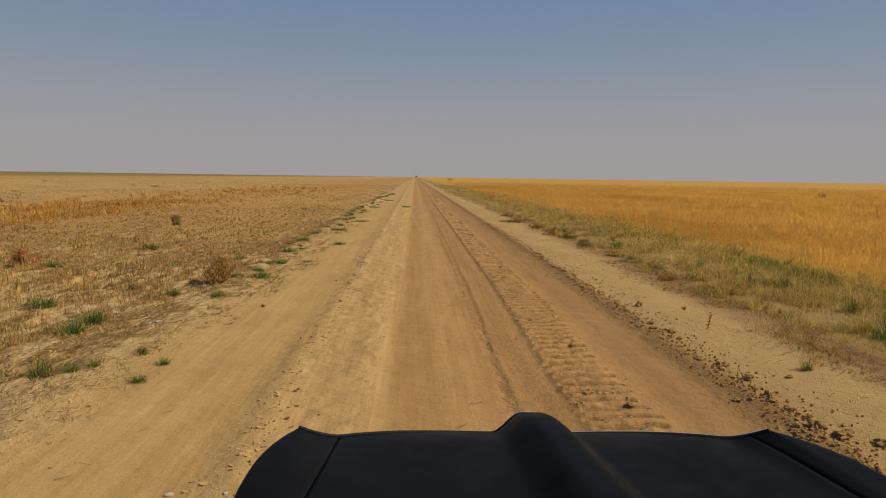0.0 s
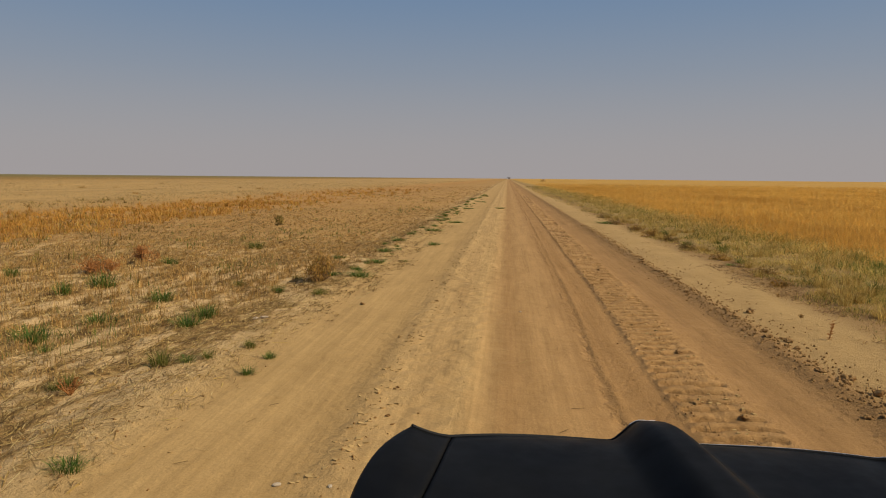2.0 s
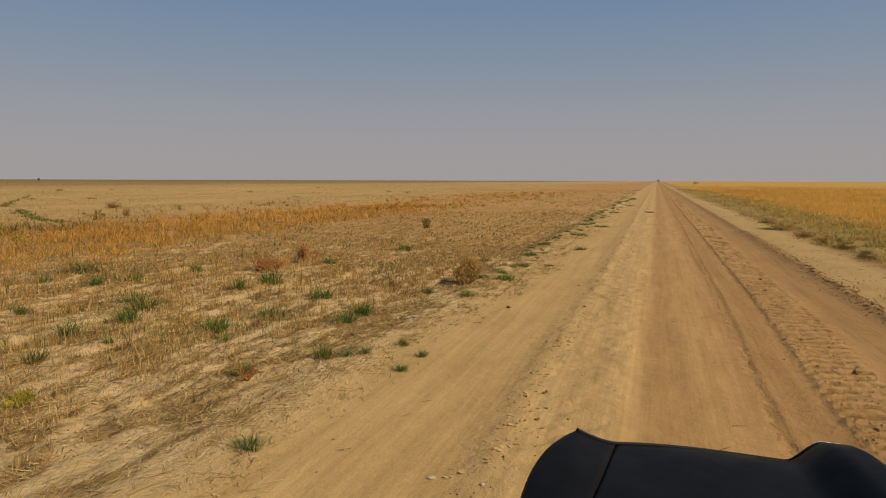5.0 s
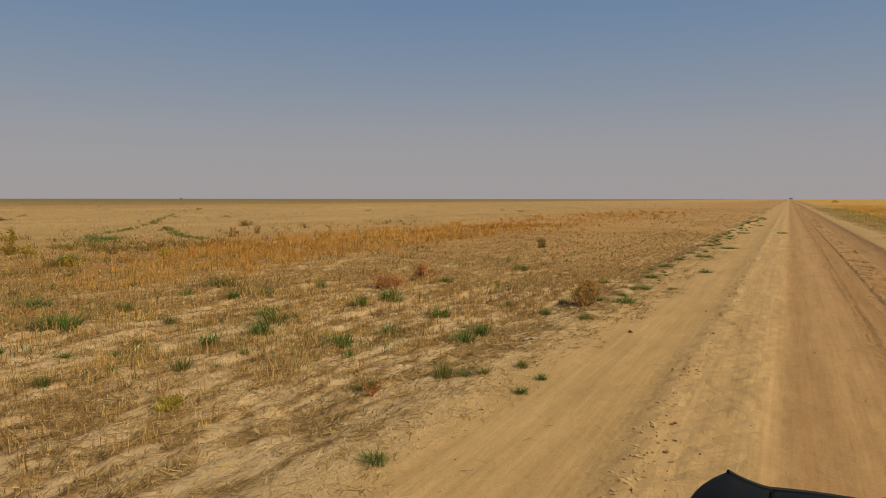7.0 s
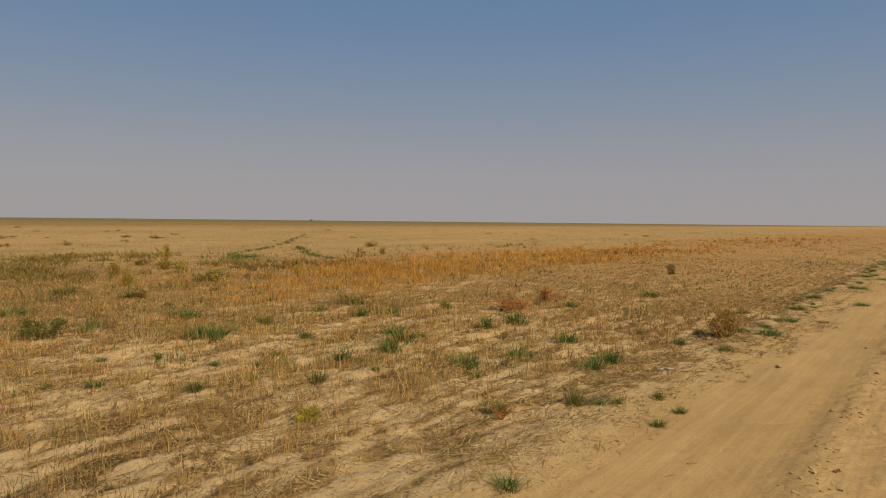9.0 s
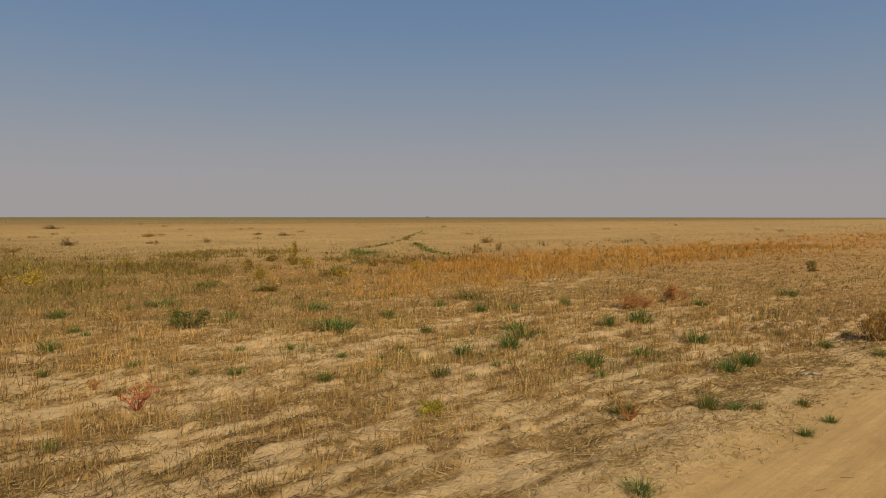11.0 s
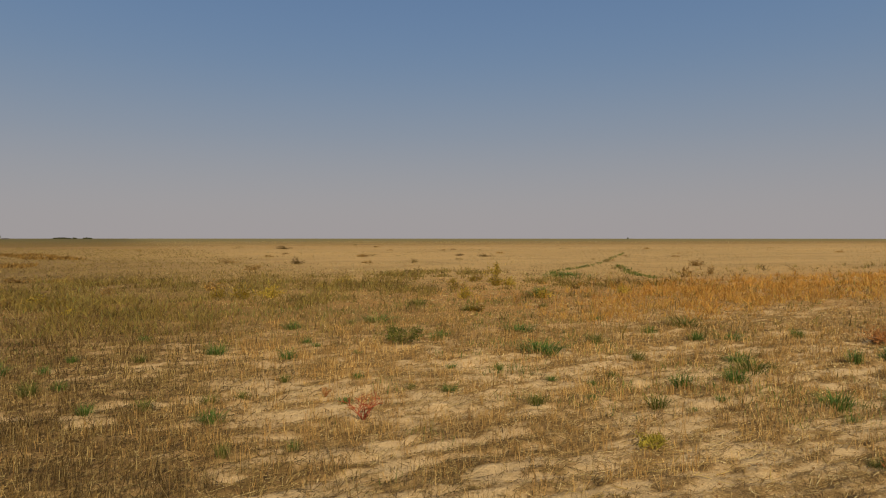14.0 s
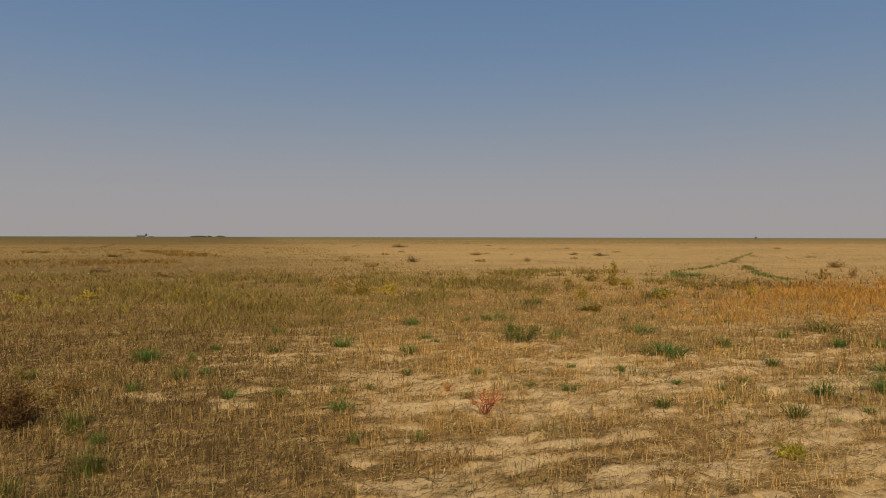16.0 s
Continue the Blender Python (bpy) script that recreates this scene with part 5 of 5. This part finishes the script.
def wheel_parts(parent, x, y, side):
    R, w = 0.36, 0.235
    bm = bmesh.new()
    prof = ((0.235, -w * 0.42), (0.27, -w * 0.5), (0.33, -w * 0.5), (R - 0.008, -w * 0.40), (R, -w * 0.22), (R, w * 0.22), (R - 0.008, w * 0.40), (0.33, w * 0.5), (0.27, w * 0.5), (0.235, w * 0.42))
    n = 40
    ring = [[bm.verts.new((px, math.cos(2 * math.pi * k / n) * pr, math.sin(2 * math.pi * k / n) * pr)) for pr, px in prof] for k in range(n)]
    for k in range(n):
        for j in range(len(prof) - 1):
            bm.faces.new((ring[k][j], ring[k][j + 1], ring[(k + 1) % n][j + 1], ring[(k + 1) % n][j]))
    hub = new("wheel")
    hub.parent = parent
    hub.location = (x, y, R - 0.02)
    part("tyre", bm, RUBBER, hub)
    bm = bmesh.new()
    o = side * w * 0.30
    bmesh.ops.create_cone(bm, cap_ends=True, segments=28, radius1=0.07, radius2=0.05, depth=0.10, matrix=Matrix.Translation((o, 0, 0)) @ Euler((0, side * math.pi / 2, 0)).to_matrix().to_4x4())
    for k in range(5):
        a = 2 * math.pi * k / 5
        c, s = math.cos(a), math.sin(a)
        vs = []
        for q, t in ((0.05, 0.035), (0.24, 0.025)):
            for d in (-t, t):
                for e in (0.0, side * 0.03):
                    vs.append(bm.verts.new((o + e, c * q - s * d, s * q + c * d)))
        for f in ((0, 1, 3, 2), (4, 6, 7, 5), (0, 4, 5, 1), (2, 3, 7, 6), (0, 2, 6, 4), (1, 5, 7, 3)):
            bm.faces.new([vs[i] for i in f])
    lip = [[bm.verts.new((o + dx, math.cos(2 * math.pi * k / 32) * q, math.sin(2 * math.pi * k / 32) * q)) for q, dx in ((0.23, -side * 0.08), (0.245, side * 0.02), (0.255, side * 0.02), (0.245, -side * 0.08))] for k in range(32)]
    for k in range(32):
        for j in range(3):
            bm.faces.new((lip[k][j], lip[k][j + 1], lip[(k + 1) % 32][j + 1], lip[(k + 1) % 32][j]))
    part("rim", bm, STEEL, hub)


def build_car():
    car = new("car")
    # parked a little askew, leaning into the rut
    car.matrix_basis = pose(0.414, 2.276, 1.06, 0, 2.47, 5.06) @ Matrix.Translation((-CX, -FRONT, -1.06))
    tagged(car, "black off-road car with a ridged bonnet parked on the dirt track", "car")
    ys = [FRONT - 0.012 * k for k in range(6)] + [2.03 - 0.06 * k for k in range(18)]
    # bonnet
    bm = bmesh.new()
    cols = np.linspace(-0.677, 0.677, 97)
    front_cols = cols / 0.677 * np.where(cols > 0, seam(FRONT, 1), seam(FRONT, -1))
    rows_ = [[Vector((CX + s, FRONT - 0.004 - bow(abs(s), FRONT), 0.86)) for s in front_cols], [Vector((CX + s, FRONT - 0.001 - bow(abs(s), FRONT), bonnet_z(abs(s), FRONT, 1) - 0.02)) for s in front_cols]]
    rows_ += [[Vector((CX + s, y - bow(abs(s), y), bonnet_z(abs(s), y, 1))) for s in cols / 0.677 * np.where(cols > 0, seam(y, 1), seam(y, -1))] for y in ys]
    panel(bm, len(cols), rows_)
    bmesh.ops.recalc_face_normals(bm, faces=bm.faces)
    thicken(part("bonnet", bm, PAINT, car, "black bonnet with a raised middle ridge"), 0.006)
    # wings, with a shut line to the bonnet
    for side in (-1, 1):
        bm = bmesh.new()
        rows_ = []
        for y in ys + [0.85, 0.6]:
            e = wing_edge(y, side)
            q = seam(y, side) + 0.004
            drop = [(q + (e - q) * k / 8, bonnet_z(q + (e - q) * k / 8, y, side)) for k in range(9)]
            zt = drop[-1][1]
            drop += [(e + 0.006, zt - 0.005), (e + 0.013, zt - 0.018), (e + 0.018, zt - 0.06), (e + 0.022, zt - 0.2)]
            low = 0.47 if y < 1.15 or y > 2.0 else 0.74
            drop += [(e + 0.018, max(low, zt - 0.36)), (e + 0.01, low)]
            rows_.append([Vector((CX + side * a, y - bow(a, y), z)) for a, z in drop])
        first = [Vector((p.x, p.y - 0.001, min(p.z - 0.02, 1.06))) for p in rows_[0]]
        lowest = [Vector((p.x, p.y - 0.004, 0.72)) for p in first]
        rows_ = [lowest, first] + rows_
        panel(bm, len(rows_[0]), rows_)
        bmesh.ops.recalc_face_normals(bm, faces=bm.faces)
        thicken(part("wing", bm, PAINT, car), 0.005)
    # dark gutters under the shut lines
    for side in (-1, 1):
        bm = bmesh.new()
        panel(bm, 2, [[Vector((CX + side * a, y - bow(a, y), bonnet_z(a, y, side) - 0.014)) for a in (seam(y, side) - 0.02, seam(y, side) + 0.025)] for y in ys])
        thicken(part("gutter", bm, RUBBER, car), 0.004)
    bm = bmesh.new()
    box(bm, CX - 0.74, CX + 0.74, 0.95, FRONT - 0.30, 0.5, 0.95)
    part("engine_bay", bm, PLASTIC, car)
    # black seal and bright trim along the front edge
    bm = bmesh.new()
    tube(bm, [(CX + s, FRONT - bow(abs(s), FRONT) + 0.001, bonnet_z(abs(s), FRONT, 1)) for s in np.linspace(-0.787, 0.787, 121)], 0.0065)
    part("bonnet_seal", bm, RUBBER, car)
    bm = bmesh.new()
    tube(bm, [(CX + s, FRONT - bow(abs(s), FRONT) + 0.010, bonnet_z(abs(s), FRONT, 1) + 0.0005) for s in np.linspace(-0.06, 0.785, 90)], 0.0036)
    part("bonnet_trim", bm, CHROME, car, "thin chrome strip along the bonnet edge")
    # front: grille, lights, bumper
    bm = bmesh.new()
    for k in range(7):
        box(bm, CX - 0.42, CX + 0.42, FRONT - 0.09, FRONT - 0.06, 0.62 + 0.034 * k, 0.638 + 0.034 * k)
    box(bm, CX - 0.44, CX + 0.44, FRONT - 0.13, FRONT - 0.09, 0.60, 0.87)
    part("grille", bm, PLASTIC, car)
    for side in (-1, 1):
        bm = bmesh.new()
        bmesh.ops.create_uvsphere(bm, u_segments=20, v_segments=10, radius=0.105, matrix=Matrix.Translation((CX + side * 0.60, FRONT - 0.17, 0.76)) @ Matrix.Diagonal((1.25, 0.6, 0.95, 1)))
        part("headlight", bm, LENS, car, "clear oval headlight")
    bm = bmesh.new()
    rows_ = []
    for s in np.linspace(-0.95, 0.95, 25):
        yb = FRONT + 0.08 - 0.33 * s * s
        rows_.append([Vector((CX + s, yb - 0.10, 0.60)), Vector((CX + s, yb - 0.02, 0.60)), Vector((CX + s, yb, 0.56)), Vector((CX + s, yb, 0.42)), Vector((CX + s, yb - 0.05, 0.36)), Vector((CX + s, yb - 0.14, 0.36))])
    panel(bm, 6, rows_)
    bmesh.ops.recalc_face_normals(bm, faces=bm.faces)
    thicken(part("bumper", bm, PLASTIC, car), 0.01)
    # body sides, cabin, roof
    def section(y):
        w, sill = 0.93, 0.40
        return [Vector((CX + k * w, y, z)) for k, z in ((-0.97, sill), (-1.0, 0.55), (-1.03, 0.80), (-0.99, 1.06), (0.99, 1.06), (1.03, 0.80), (1.0, 0.55), (0.97, sill))]
    bm = bmesh.new()
    rings = [[bm.verts.new(p) for p in section(y)] for y in (0.95, 0.4, -0.4, -1.2, -2.0, -2.35)]
    for a, b in zip(rings, rings[1:]):
        for k in range(8):
            bm.faces.new((a[k], a[(k + 1) % 8], b[(k + 1) % 8], b[k]))
    bm.faces.new(rings[0])
    bm.faces.new(rings[-1][::-1])
    bmesh.ops.recalc_face_normals(bm, faces=bm.faces)
    part("body", bm, PAINT, car)
    bm = bmesh.new()
    rows_ = []
    for y, dz in ((0.28, 0.0), (0.1, 0.035), (-0.9, 0.055), (-1.9, 0.03), (-2.12, -0.01)):
        rows_.append([Vector((CX + k, y, 1.60 + dz - 0.10 * (abs(k) / 0.72) ** 4)) for k in np.linspace(-0.72, 0.72, 13)])
    panel(bm, 13, rows_)
    bmesh.ops.recalc_face_normals(bm, faces=bm.faces)
    thicken(part("roof", bm, PAINT, car), 0.03)
    for side in (-1, 1):
        for y0, y1 in ((0.95, 0.28), (-0.45, -0.45), (-1.35, -1.35), (-2.3, -2.1)):
            bm = bmesh.new()
            tube(bm, [(CX + side * 0.88, y0, 1.05), (CX + side * 0.70, y1, 1.54)], 0.035, 8)
            part("pillar", bm, PAINT, car)
        for (ya, yb), (yc, yd) in (((0.88, -0.42), (0.24, -0.42)), ((-0.48, -1.32), (-0.48, -1.32)), ((-1.38, -2.25), (-1.38, -2.08))):
            bm = bmesh.new()
            panel(bm, 2, [[Vector((CX + side * 0.885, ya, 1.06)), Vector((CX + side * 0.70, yc, 1.53))], [Vector((CX + side * 0.885, yb, 1.06)), Vector((CX + side * 0.70, yd, 1.53))]])
            thicken(part("side_window", bm, GLASS, car), 0.005)
        wheel_parts(car, CX + side * 0.80, 1.62, side)
        wheel_parts(car, CX + side * 0.80, -1.35, side)
    for y0, y1, nm in ((0.97, 0.30, "windscreen"), (-2.30, -2.12, "rear_window")):
        bm = bmesh.new()
        panel(bm, 2, [[Vector((CX + k * 0.87, y0, 1.07)), Vector((CX + k * 0.69, y1, 1.55))] for k in np.linspace(-1, 1, 9)])
        thicken(part(nm, bm, GLASS, car), 0.006)
    for x in (CX - 0.38, CX + 0.38):
        bm = bmesh.new()
        box(bm, x - 0.25, x + 0.25, -0.55, -0.40, 1.06, 1.42)
        part("seat", bm, SEAT, car)


build_car()
